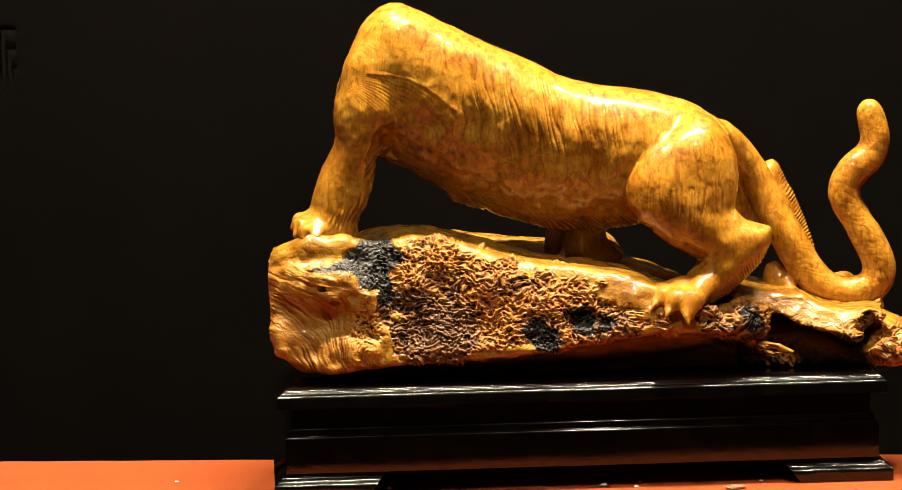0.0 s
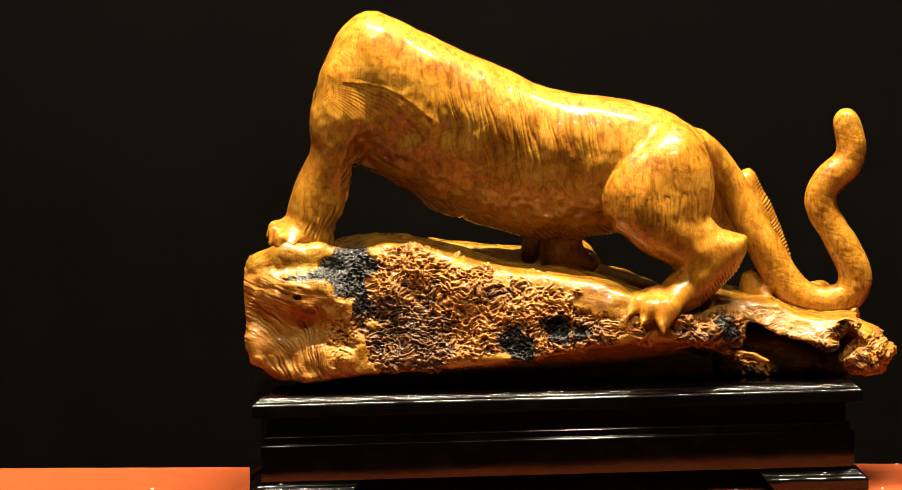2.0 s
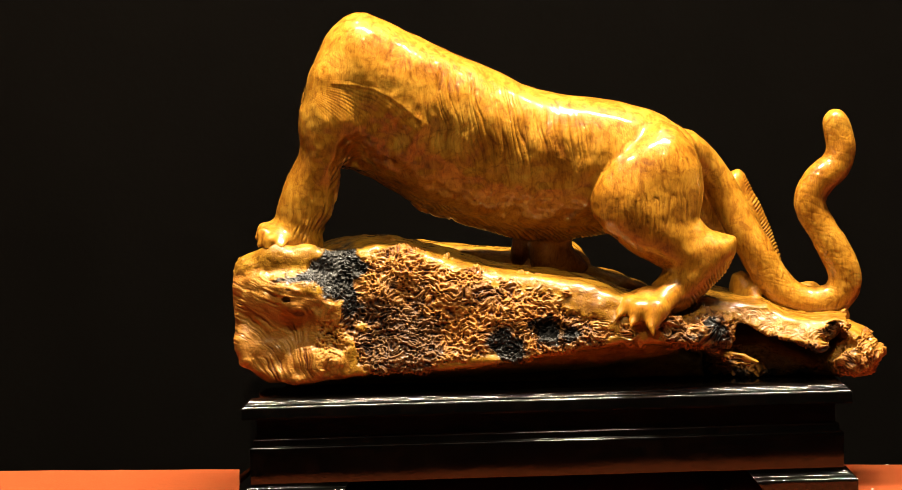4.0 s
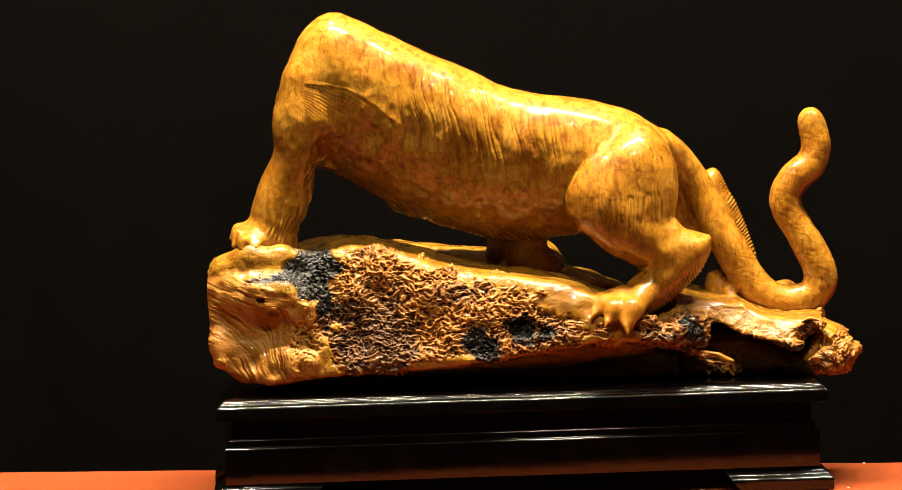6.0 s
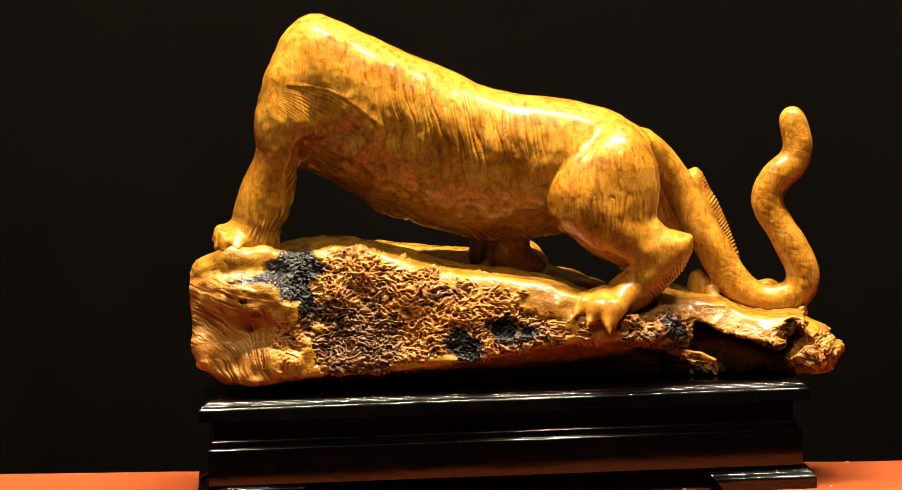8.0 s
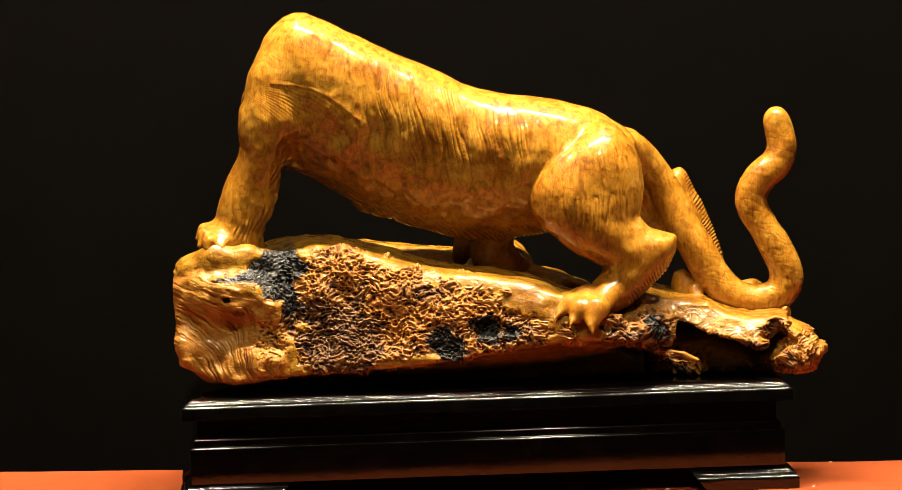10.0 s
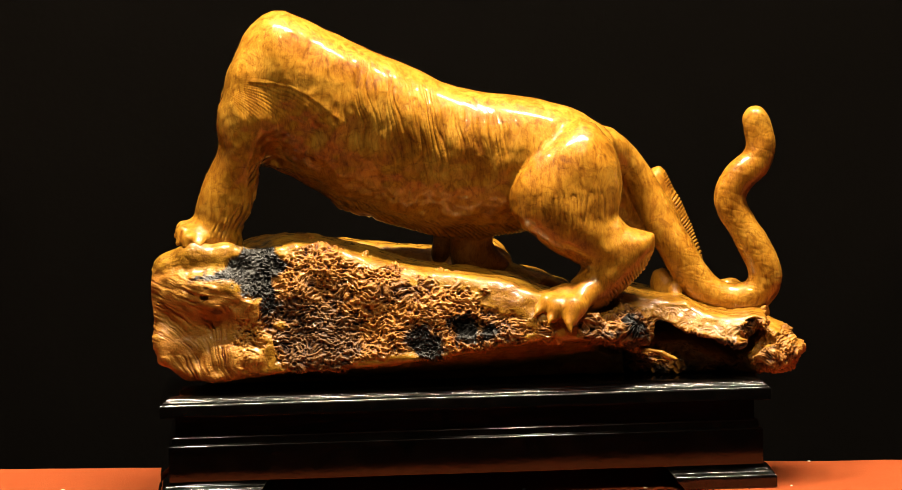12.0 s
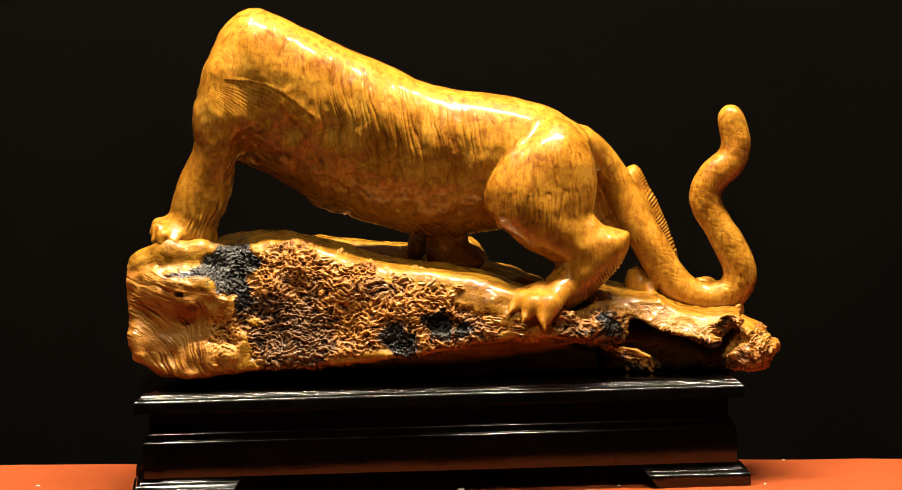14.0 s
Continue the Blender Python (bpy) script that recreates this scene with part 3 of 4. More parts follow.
    g.limb([((-0.2831, -0.1260, 0.2010), 0.0053), ((-0.2691, -0.1280, 0.1891), 0.0060), ((-0.2740, -0.1260, 0.1784), 0.0047)], 0.006, cut=True)
    # mound of the forepaw
    g.limb([((-0.3631, -0.0750, 0.2712), 0.0093), ((-0.3325, -0.0850, 0.2790), 0.0133), ((-0.2997, -0.0850, 0.2776), 0.0120), ((-0.2786, -0.0850, 0.2784), 0.0087)], 0.015)
    for chain in ([((-0.3334, -0.1200, 0.2735), 0.0033), ((-0.3202, -0.1250, 0.2686), 0.0027), ((-0.3073, -0.1220, 0.2706), 0.0020)], [((-0.0245, -0.0500, 0.2429), 0.0027), ((0.0282, -0.0550, 0.2317), 0.0027), ((0.0642, -0.0600, 0.2182), 0.0020)]):
        g.limb(chain, 0.006, cut=True)
    # hollows
    g.limb([((-0.0819, -0.1260, 0.1740), 0.0120), ((-0.0604, -0.1240, 0.1751), 0.0113)], 0.006, cut=True)
    g.limb([((-0.0312, -0.1120, 0.1932), 0.0100), ((-0.0142, -0.1100, 0.1938), 0.0087)], 0.006, cut=True)
    g.limb([((-0.0025, -0.1100, 0.1909), 0.0060), ((0.0027, -0.1100, 0.1888), 0.0053)], 0.005, cut=True)
    g.limb([((-0.3198, -0.1180, 0.2342), 0.0040), ((-0.3106, -0.1190, 0.2341), 0.0033)], 0.002, cut=True)
    base = thing("carved_root_base", "lacquered burl wood root base with charred patch on the black stand", "wood base")
    finish_root(g, "burl_block", base, 0.0)
    # split root end under the tail
    g = Field((0.10, -0.16, 0.08), (0.42, 0.16, 0.30), 0.0016)
    g.slab([(0.1389, 0.2055), (0.1505, 0.2126), (0.1609, 0.2202), (0.1805, 0.2162), (0.2035, 0.2121), (0.2299, 0.2109), (0.2521, 0.1971), (0.2848, 0.1922), (0.3213, 0.1939), (0.3260, 0.1872), (0.3213, 0.1783), (0.3042, 0.1696), (0.2910, 0.1603), (0.2794, 0.1636), (0.2568, 0.1700), (0.2341, 0.1747), (0.2179, 0.1798), (0.1988, 0.1898), (0.1722, 0.1867), (0.1523, 0.1847)], -0.100, 0.03, 0.010, 0.005, 0.75)
    g.puff([(0.3179, 0.1800), (0.3293, 0.1837), (0.3453, 0.1787), (0.3485, 0.1685), (0.3584, 0.1588), (0.3650, 0.1532), (0.3649, 0.1438), (0.3555, 0.1366), (0.3420, 0.1261), (0.3239, 0.1204), (0.3019, 0.1277), (0.2941, 0.1441), (0.3110, 0.1612)], -0.03, 0.026, 0.055, 0.008)
    g.puff([(0.1840, 0.1772), (0.2313, 0.1761), (0.2716, 0.1581), (0.2951, 0.1473), (0.3187, 0.1399), (0.3183, 0.1112), (0.1661, 0.1147), (0.1565, 0.1505), (0.1637, 0.1776)], 0.02, 0.020, 0.065, 0.012)
    g.puff([(0.1036, 0.1985), (0.1335, 0.2052), (0.1666, 0.2091), (0.1910, 0.1986), (0.1938, 0.1717), (0.1725, 0.1595), (0.1525, 0.1579), (0.1162, 0.1661)], -0.062, 0.020, 0.040, 0.010)
    g.limb([((0.1663, -0.0750, 0.1579), 0.0053), ((0.1839, -0.0900, 0.1558), 0.0053), ((0.2000, -0.0940, 0.1540), 0.0040), ((0.2162, -0.0960, 0.1480), 0.0017)], 0.005)
    g.limb([((0.1777, -0.0800, 0.1477), 0.0033), ((0.2067, -0.0900, 0.1446), 0.0020)], 0.004)
    for q in ((0.1245, -0.1100, 0.1972), (0.1406, -0.1080, 0.1767), (0.1637, -0.1100, 0.1950), (0.1751, -0.1120, 0.1832), (0.1837, -0.1050, 0.2031), (0.1543, -0.1050, 0.2057), (0.2977, -0.0850, 0.1750), (0.3074, -0.0800, 0.1821), (0.3147, -0.0850, 0.1693), (0.1348, -0.1000, 0.1624)):
        g.limb([(q, 0.009), ((q[0] + 0.008, q[1] + 0.01, q[2] - 0.005), 0.007)], 0.004, cut=True)
    g.limb([((0.2211, -0.0750, 0.1553), 0.0133), ((0.2507, -0.0750, 0.1506), 0.0147), ((0.2841, -0.0700, 0.1464), 0.0113)], 0.008, cut=True)
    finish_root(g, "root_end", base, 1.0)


def finish_root(g, name, parent, gnarled):
    verts, quads = g.surface()
    verts[:, 2] = np.where(verts[:, 2] < STAND_TOP + 0.0005, STAND_TOP + 0.0005, verts[:, 2])
    verts = relax(verts, quads, 2)
    verts, quads = split(verts, quads)
    verts = relax(verts, quads, 1)
    verts[:, 0] = np.maximum(verts[:, 0], SAWN_X)
    n = normals_of(verts, quads)
    x, y, z = verts.T
    warp = np.stack([value_noise(verts * 70 + s) for s in (3.0, 11.0, 19.0)], 1) * 2.6
    worm = 1 - np.abs(2 * value_noise(verts * np.array((140, 128, 205)) + warp) - 1)
    worm2 = 1 - np.abs(2 * value_noise(verts * np.array((290, 270, 390)) + warp * 1.8) - 1)
    crumb = value_noise(verts * 620 + warp)
    big = value_noise(verts * 38 + 5.0)
    edge = (value_noise(verts * 60 + 2) - 0.5) * 0.03 + (value_noise(verts * 160 + 2) - 0.5) * 0.014 + (value_noise(verts * 380 + 2) - 0.5) * 0.006
    facing = np.clip((0.35 - n[:, 1]) / 0.5, 0, 1)
    burl = np.clip(0.5 - (outline_distance(BURL_FACE, x, z) + edge) / 0.008, 0, 1) * facing * (y < -0.03)
    char_shade = np.clip(0.5 - (outline_distance(CHAR_FACE, x, z) + edge * 0.7) / 0.006, 0, 1) * facing * (y < -0.02)
    # hollows get the same black, their shade painted into the colour
    for c, r in HOLLOWS:
        d = np.linalg.norm((verts - np.array(c)) * (1.0, 0.5, 1.2), axis=1) + edge * 0.7
        char_shade = np.maximum(char_shade, np.clip(0.5 - (d - r) / 0.008, 0, 1))
    bark = np.clip(0.5 - (outline_distance(BARK_FACE, x, z) + edge * 0.6) / 0.008, 0, 1) * facing
    burl = np.maximum(burl, bark)
    if gnarled:
        burl = np.maximum(bark, np.clip((0.72 - n[:, 2]) / 0.35, 0, 1) * np.clip(3 * value_noise(verts * 42 + 9) - 0.75, 0, 1))
        burl = np.maximum(burl, 0.9 * np.clip((0.165 - x) / 0.02, 0, 1) * np.clip((0.75 - n[:, 2]) / 0.3, 0, 1))
        burl = np.maximum(burl, 0.8 * np.clip((x - 0.300) / 0.015, 0, 1) * np.clip((0.9 - n[:, 2]) / 0.3, 0, 1))
        # faces turned down are blackened in patches: cavity shade put into the colour
        char_shade = np.maximum(char_shade, np.clip((0.1 - n[:, 2]) / 0.3, 0, 1) * np.clip(4 * value_noise(verts * 55 + 3) - 1.9, 0, 0.9))
        char_shade *= 1 - np.clip((x - 0.30) / 0.02, 0, 1) * 0.7
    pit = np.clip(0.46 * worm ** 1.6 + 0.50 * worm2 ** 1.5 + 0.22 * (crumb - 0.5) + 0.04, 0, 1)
    shade = np.clip(2.2 * value_noise(verts * 34 + 8) - 1.25, 0, 0.6)
    shade = np.maximum(shade, np.clip(0.5 - (outline_distance(DARK_FACE, x, z) + edge * 1.6) / 0.03, 0, 0.9))
    shade = np.maximum(shade, bark * (0.35 + 0.5 * value_noise(verts * 70 + 2)))
    knob = np.clip(0.5 - (outline_distance(KNOB_FACE, x, z) + edge * 0.6) / 0.01, 0, 1) * facing
    # grain of the sawn end runs gently down at the top and steeply below
    steep = 0.28 + 0.75 * np.clip((0.225 - z) / 0.07, 0, 1)
    along = x - SAWN_X
    across = z + along * steep + 0.05 * np.clip(along - 0.06, 0, 1) + 0.012 * value_noise(verts * 24 + 5) + 0.005 * value_noise(verts * 70 + 5) + 0.002 * value_noise(verts * 190 + 5)
    grain = 1 - np.abs(2 * value_noise(np.stack([along * 22, y * 22, across * 230], 1)) - 1)
    fibre = 1 - np.abs(2 * value_noise(np.stack([along * 45, y * 40, across * 520 + 7], 1)) - 1)
    knot = np.clip(1.2 - np.hypot(x - KNOT[0], z - KNOT[2]) / 0.030, 0, 1)
    ragged = np.clip(2.4 * value_noise(verts * np.array((60, 60, 110)) + 14) - 0.6, 0.12, 1)
    grain = (0.5 + ((0.45 * grain ** 1.5 + 0.55 * fibre) - 0.5) * ragged) * (1 - knot) + pit * knot
    move = burl * ((pit - 0.55) * 0.0062 + (big - 0.5) * 0.012 + bark * (value_noise(verts * 95 + 1) - 0.5) * 0.010 + gnarled * ((value_noise(verts * 60 + 1) - 0.5) * 0.012 + (value_noise(verts * 130 + 1) - 0.5) * 0.008)) + char_shade * ((worm2 - 0.6) * 0.0025 + (crumb - 0.5) * 0.001 - 0.001)
    move = move + knob * (1 - burl) * ((grain - 0.5) * (0.0032 + 0.004 * knot) + (big - 0.5) * 0.012 + (value_noise(verts * 85 + 3) - 0.5) * 0.005)
    move = move + (1 - np.maximum(burl, knob)) * ((value_noise(verts * 55 + 4) - 0.5) * 0.004 + (value_noise(verts * 130 + 4) - 0.5) * 0.0014)
    move = np.where(z < STAND_TOP + 0.003, np.minimum(move, 0), move)
    verts = verts + n * move[:, None]
    verts[:, 2] = np.maximum(verts[:, 2], STAND_TOP)
    verts[:, 0] = np.maximum(verts[:, 0], SAWN_X + (value_noise(verts * 90) - 0.5) * 0.0012)
    knob_pit = np.clip((grain - 0.20) * 1.9, 0, 1)
    ob = solid(name, verts, quads, BURL, {"pit": np.where(burl > 0.05, pit, 0.15 + 0.85 * knob_pit), "char_shade": char_shade, "burl": burl, "knob": knob * (1 - gnarled), "shade": shade})
    ob.parent = parent


BURL_FACE = [(-0.2342, 0.2771), (-0.2078, 0.2791), (-0.1684, 0.2795), (-0.1358, 0.2692), (-0.1033, 0.2525), (-0.0771, 0.2469), (-0.0445, 0.2417), (-0.0184, 0.2329), (0.0040, 0.2152), (0.0267, 0.2052), (0.0527, 0.1970), (0.0817, 0.1837), (0.0783, 0.1787), (0.0259, 0.1736), (-0.0397, 0.1636), (-0.0922, 0.1559), (-0.1445, 0.1520), (-0.1968, 0.1481), (-0.2360, 0.1477), (-0.2444, 0.1542), (-0.2441, 0.1795), (-0.2418, 0.2047), (-0.2546, 0.2241), (-0.2707, 0.2435), (-0.2541, 0.2622)]
CHAR_FACE = [(-0.3317, 0.2525), (-0.3032, 0.2697), (-0.2735, 0.2843), (-0.2340, 0.2873), (-0.2318, 0.2617), (-0.2355, 0.2287), (-0.2468, 0.2201), (-0.2676, 0.2345), (-0.3002, 0.2467)]
KNOB_FACE = [(-0.3853, 0.2702), (-0.3460, 0.2630), (-0.3133, 0.2540), (-0.2806, 0.2405), (-0.2546, 0.2241), (-0.2450, 0.2048), (-0.2441, 0.1795), (-0.2490, 0.1543), (-0.2884, 0.1375), (-0.3113, 0.1304), (-0.3471, 0.1407), (-0.3830, 0.1541), (-0.3858, 0.2079)]
BARK_FACE = [(0.1074, 0.1987), (0.1261, 0.2058), (0.1493, 0.2084), (0.1657, 0.2074), (0.1852, 0.2014), (0.1914, 0.1920), (0.1879, 0.1735), (0.1704, 0.1652), (0.1475, 0.1669), (0.1182, 0.1712), (0.1080, 0.1813)]
KNOT = (-0.2670, -0.1300, 0.1880)
SAWN_X = -0.3805
# centres and radii of the cavities with painted shade
HOLLOWS = [((-0.0722, -0.1150, 0.1727), 0.022), ((-0.0247, -0.1100, 0.1927), 0.016), ((0.0001, -0.1100, 0.1902), 0.009), ((0.1707, -0.1000, 0.1881), 0.007), ((0.1443, -0.1000, 0.1788), 0.006)]
DARK_FACE = [(-0.2414, 0.2301), (-0.2084, 0.2421), (-0.1693, 0.2285), (-0.1436, 0.2026), (-0.1375, 0.1771), (-0.1576, 0.1523), (-0.2360, 0.1509), (-0.2406, 0.1920)]
root_base()


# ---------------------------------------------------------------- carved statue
def carved_statue():
    g = Field((-0.40, -0.16, 0.15), (0.40, 0.13, 0.58), 0.0018)
    # trunk
    g.puff([(-0.2996, 0.4572), (-0.2966, 0.4672), (-0.2897, 0.4750), (-0.2846, 0.4882), (-0.2794, 0.5068), (-0.2709, 0.5233), (-0.2605, 0.5370), (-0.2489, 0.5474), (-0.2368, 0.5524), (-0.2235, 0.5528), (-0.2038, 0.5437), (-0.1776, 0.5298), (-0.1513, 0.5172), (-0.1249, 0.5046), (-0.0986, 0.4927), (-0.0723, 0.4794), (-0.0459, 0.4654), (-0.0261, 0.4583), (0.0005, 0.4524), (0.0337, 0.4476), (0.0670, 0.4422), (0.1001, 0.4334), (0.1200, 0.4236), (0.1398, 0.4104), (0.1562, 0.3932), (0.1522, 0.3564), (0.1248, 0.3167), (0.0841, 0.2906), (0.0438, 0.2841), (0.0169, 0.2814), (-0.0167, 0.2794), (-0.0435, 0.2801), (-0.0701, 0.2861), (-0.1034, 0.2949), (-0.1366, 0.3078), (-0.1698, 0.3214), (-0.1960, 0.3402), (-0.2223, 0.3576), (-0.2422, 0.3654), (-0.2554, 0.3691), (-0.2756, 0.3662), (-0.2982, 0.3936), (-0.3014, 0.4204), (-0.3020, 0.4439)], 0.0, 0.088, 0.076, 0.02, -0.19)
    # shoulder blade and chest
    g.limb([((-0.2461, -0.0400, 0.5053), 0.0213), ((-0.2598, -0.0500, 0.4700), 0.0253), ((-0.2657, -0.0570, 0.4345), 0.0253), ((-0.2699, -0.0560, 0.4080), 0.0227)], 0.024)
    # near foreleg and its paw
    g.puff([(-0.2968, 0.4429), (-0.3000, 0.4030), (-0.3063, 0.3912), (-0.3176, 0.3701), (-0.3242, 0.3503), (-0.3308, 0.3304), (-0.3340, 0.3137), (-0.3360, 0.2903), (-0.3196, 0.2846), (-0.2897, 0.2812), (-0.2828, 0.2891), (-0.2812, 0.2991), (-0.2742, 0.3124), (-0.2671, 0.3256), (-0.2600, 0.3421), (-0.2555, 0.3587), (-0.2538, 0.3720), (-0.2463, 0.4018), (-0.2487, 0.4351)], -0.046, 0.036, 0.034, 0.016)
    g.puff([(-0.3311, 0.3166), (-0.3419, 0.3115), (-0.3474, 0.3037), (-0.3479, 0.2877), (-0.3382, 0.2808), (-0.3019, 0.2759), (-0.2820, 0.2782), (-0.2807, 0.2981), (-0.3008, 0.3133)], -0.048, 0.018, 0.034, 0.008)
    for chain in ([((-0.3366, -0.0620, 0.3062), 0.0087), ((-0.3436, -0.0750, 0.3039), 0.0080), ((-0.3460, -0.0820, 0.2942), 0.0060)], [((-0.3312, -0.0750, 0.3009), 0.0093), ((-0.3369, -0.0880, 0.2973), 0.0073), ((-0.3388, -0.0920, 0.2899), 0.0053)], [((-0.3340, -0.0500, 0.3087), 0.0080), ((-0.3442, -0.0560, 0.3076), 0.0073), ((-0.3495, -0.0600, 0.2976), 0.0060)], [((-0.3224, -0.0800, 0.2960), 0.0087), ((-0.3252, -0.0900, 0.2907), 0.0060)]):
        g.limb(chain, 0.004)
    g.limb([((-0.2842, -0.0500, 0.2942), 0.0047), ((-0.2821, -0.0550, 0.2868), 0.0040)], 0.004)
    # far foreleg
    g.puff([(-0.0380, 0.3092), (0.0127, 0.3080), (0.0092, 0.2706), (0.0158, 0.2603), (0.0303, 0.2449), (0.0200, 0.2356), (-0.0377, 0.2341), (-0.0398, 0.2615)], 0.04, 0.028, 0.028, 0.008)
    g.limb([((-0.0458, 0.0550, 0.2940), 0.0100), ((-0.0483, 0.0550, 0.2749), 0.0093), ((-0.0500, 0.0550, 0.2599), 0.0100), ((-0.0522, 0.0550, 0.2517), 0.0080)], 0.006)
    # near thigh
    g.puff([(0.0287, 0.3399), (0.0310, 0.3532), (0.0365, 0.3650), (0.0514, 0.3827), (0.0716, 0.3981), (0.0930, 0.4122), (0.1131, 0.4237), (0.1314, 0.4167), (0.1476, 0.3971), (0.1584, 0.3702), (0.1607, 0.3469), (0.1584, 0.3270), (0.1541, 0.3104), (0.1612, 0.2969), (0.1487, 0.2671), (0.1220, 0.2543), (0.1034, 0.2574), (0.0857, 0.2672), (0.0693, 0.2783), (0.0562, 0.2879), (0.0431, 0.2962), (0.0322, 0.3165)], -0.050, 0.052, 0.048, 0.004, 0.15)
    # heel, shank and paw
    g.puff([(0.1219, 0.2968), (0.1418, 0.3030), (0.1537, 0.3054), (0.1615, 0.2985), (0.1812, 0.2948), (0.1944, 0.2925), (0.1976, 0.2884), (0.1954, 0.2712), (0.1851, 0.2501), (0.1637, 0.2292), (0.1435, 0.2110), (0.1201, 0.1982), (0.1068, 0.1958), (0.0904, 0.2042), (0.0841, 0.2190), (0.0983, 0.2361), (0.1091, 0.2491), (0.1145, 0.2557), (0.1048, 0.2639), (0.1018, 0.2806)], -0.068, 0.030, 0.030, 0.010)
    for chain in ([((0.0933, -0.0840, 0.2248), 0.0120), ((0.0716, -0.1000, 0.2168), 0.0093), ((0.0614, -0.1060, 0.2100), 0.0067)], [((0.0968, -0.0940, 0.2221), 0.0120), ((0.0816, -0.1120, 0.2130), 0.0100), ((0.0746, -0.1200, 0.2024), 0.0073)], [((0.1166, -0.0920, 0.2266), 0.0153), ((0.1018, -0.1140, 0.2141), 0.0120), ((0.0953, -0.1240, 0.1999), 0.0087)], [((0.0837, -0.0740, 0.2236), 0.0093), ((0.0668, -0.0860, 0.2197), 0.0073), ((0.0573, -0.0920, 0.2128), 0.0053)]):
        g.limb(chain, 0.007)
    for chain in ([((0.0936, -0.1310, 0.1970), 0.0047), ((0.0952, -0.1360, 0.1872), 0.0019)], [((0.0724, -0.1270, 0.2009), 0.0040), ((0.0689, -0.1310, 0.1943), 0.0017)], [((0.0586, -0.1120, 0.2083), 0.0033), ((0.0545, -0.1150, 0.2035), 0.0016)]):
        g.limb(chain, 0.002)
    # far thigh, shank and paw
    g.limb([((0.1405, 0.0450, 0.3318), 0.0400), ((0.1743, 0.0550, 0.2958), 0.0227), ((0.1978, 0.0550, 0.2816), 0.0173)], 0.012, 0.8)
    g.puff([(0.1941, 0.3459), (0.1996, 0.3533), (0.2092, 0.3564), (0.2165, 0.3508), (0.2251, 0.3322), (0.2350, 0.3115), (0.2468, 0.2860), (0.2547, 0.2653), (0.2598, 0.2446), (0.2534, 0.2255), (0.2276, 0.2261), (0.2110, 0.2539), (0.2014, 0.2952)], 0.055, 0.022, 0.020, 0.006)
    g.puff([(0.1942, 0.1933), (0.1953, 0.2186), (0.1996, 0.2328), (0.2098, 0.2374), (0.2213, 0.2323), (0.2352, 0.2156), (0.2397, 0.1922)], 0.036, 0.020, 0.026, 0.006)
    g.limb([((0.2218, 0.0120, 0.2149), 0.0087), ((0.2237, 0.0020, 0.2060), 0.0073)], 0.004)
    g.limb([((0.2814, 0.0500, 0.2105), 0.0093), ((0.2923, 0.0500, 0.2116), 0.0100), ((0.3031, 0.0500, 0.2072), 0.0087)], 0.005)
    # tail
    g.limb([((0.1413, 0.0150, 0.3808), 0.0267), ((0.1618, 0.0260, 0.3671), 0.0207), ((0.1792, 0.0300, 0.3487), 0.0187), ((0.1949, 0.0300, 0.3220), 0.0187), ((0.2102, 0.0240, 0.2884), 0.0193), ((0.2257, 0.0200, 0.2613), 0.0193), ((0.2413, 0.0160, 0.2343), 0.0193), ((0.2583, 0.0130, 0.2132), 0.0193), ((0.2782, 0.0120, 0.2020), 0.0193), ((0.2998, 0.0120, 0.2002), 0.0187), ((0.3187, 0.0120, 0.2066), 0.0180), ((0.3283, 0.0120, 0.2226), 0.0180), ((0.3259, 0.0120, 0.2431), 0.0180), ((0.3155, 0.0140, 0.2648), 0.0180), ((0.3012, 0.0160, 0.2906), 0.0173), ((0.2921, 0.0170, 0.3069), 0.0173), ((0.2890, 0.0180, 0.3204), 0.0173), ((0.2948, 0.0200, 0.3363), 0.0173), ((0.3065, 0.0220, 0.3493), 0.0173), ((0.3189, 0.0240, 0.3583), 0.0160), ((0.3260, 0.0260, 0.3715), 0.0153), ((0.3277, 0.0280, 0.3848), 0.0147), ((0.3240, 0.0300, 0.4002), 0.0147), ((0.3215, 0.0310, 0.4110), 0.0140)], 0.004)
    verts, quads = g.surface()
    verts = relax(verts, quads, 4)
    verts, quads = split(verts, quads)
    verts = relax(verts, quads, 1)
    n = normals_of(verts, quads)
    x, y, z = verts.T
    near = np.clip((0.02 - y) / 0.02, 0, 1)
    # hollows behind the shoulder and between the ribs, with swells between them
    dent = np.zeros(len(x))
    for c, wide, tall, turn, deep in RIBS:
        dx, dz = x - c[0], z - c[2]
        u, w = dx * math.cos(turn) + dz * math.sin(turn), dz * math.cos(turn) - dx * math.sin(turn)
        dent += deep * np.exp(-(u / wide) ** 2 - (w / tall) ** 2) * near
    drift = value_noise(verts * 45)
    sway = value_noise(verts * np.array((60, 30, 24)) + 3)
    groove = np.zeros(len(x))
    # tufts of hair along the rims of belly and legs
    for outline, slope, pitch, deep, least in FRINGES:
        inside = np.clip(0.5 - outline_distance(outline, x, z) / 0.004, 0, 1) * (y < 0.09) * (y > least)
        tuft = np.clip(2.2 * value_noise(verts * np.array((70, 40, 70)) + 6) - 0.35, 0.15, 1)
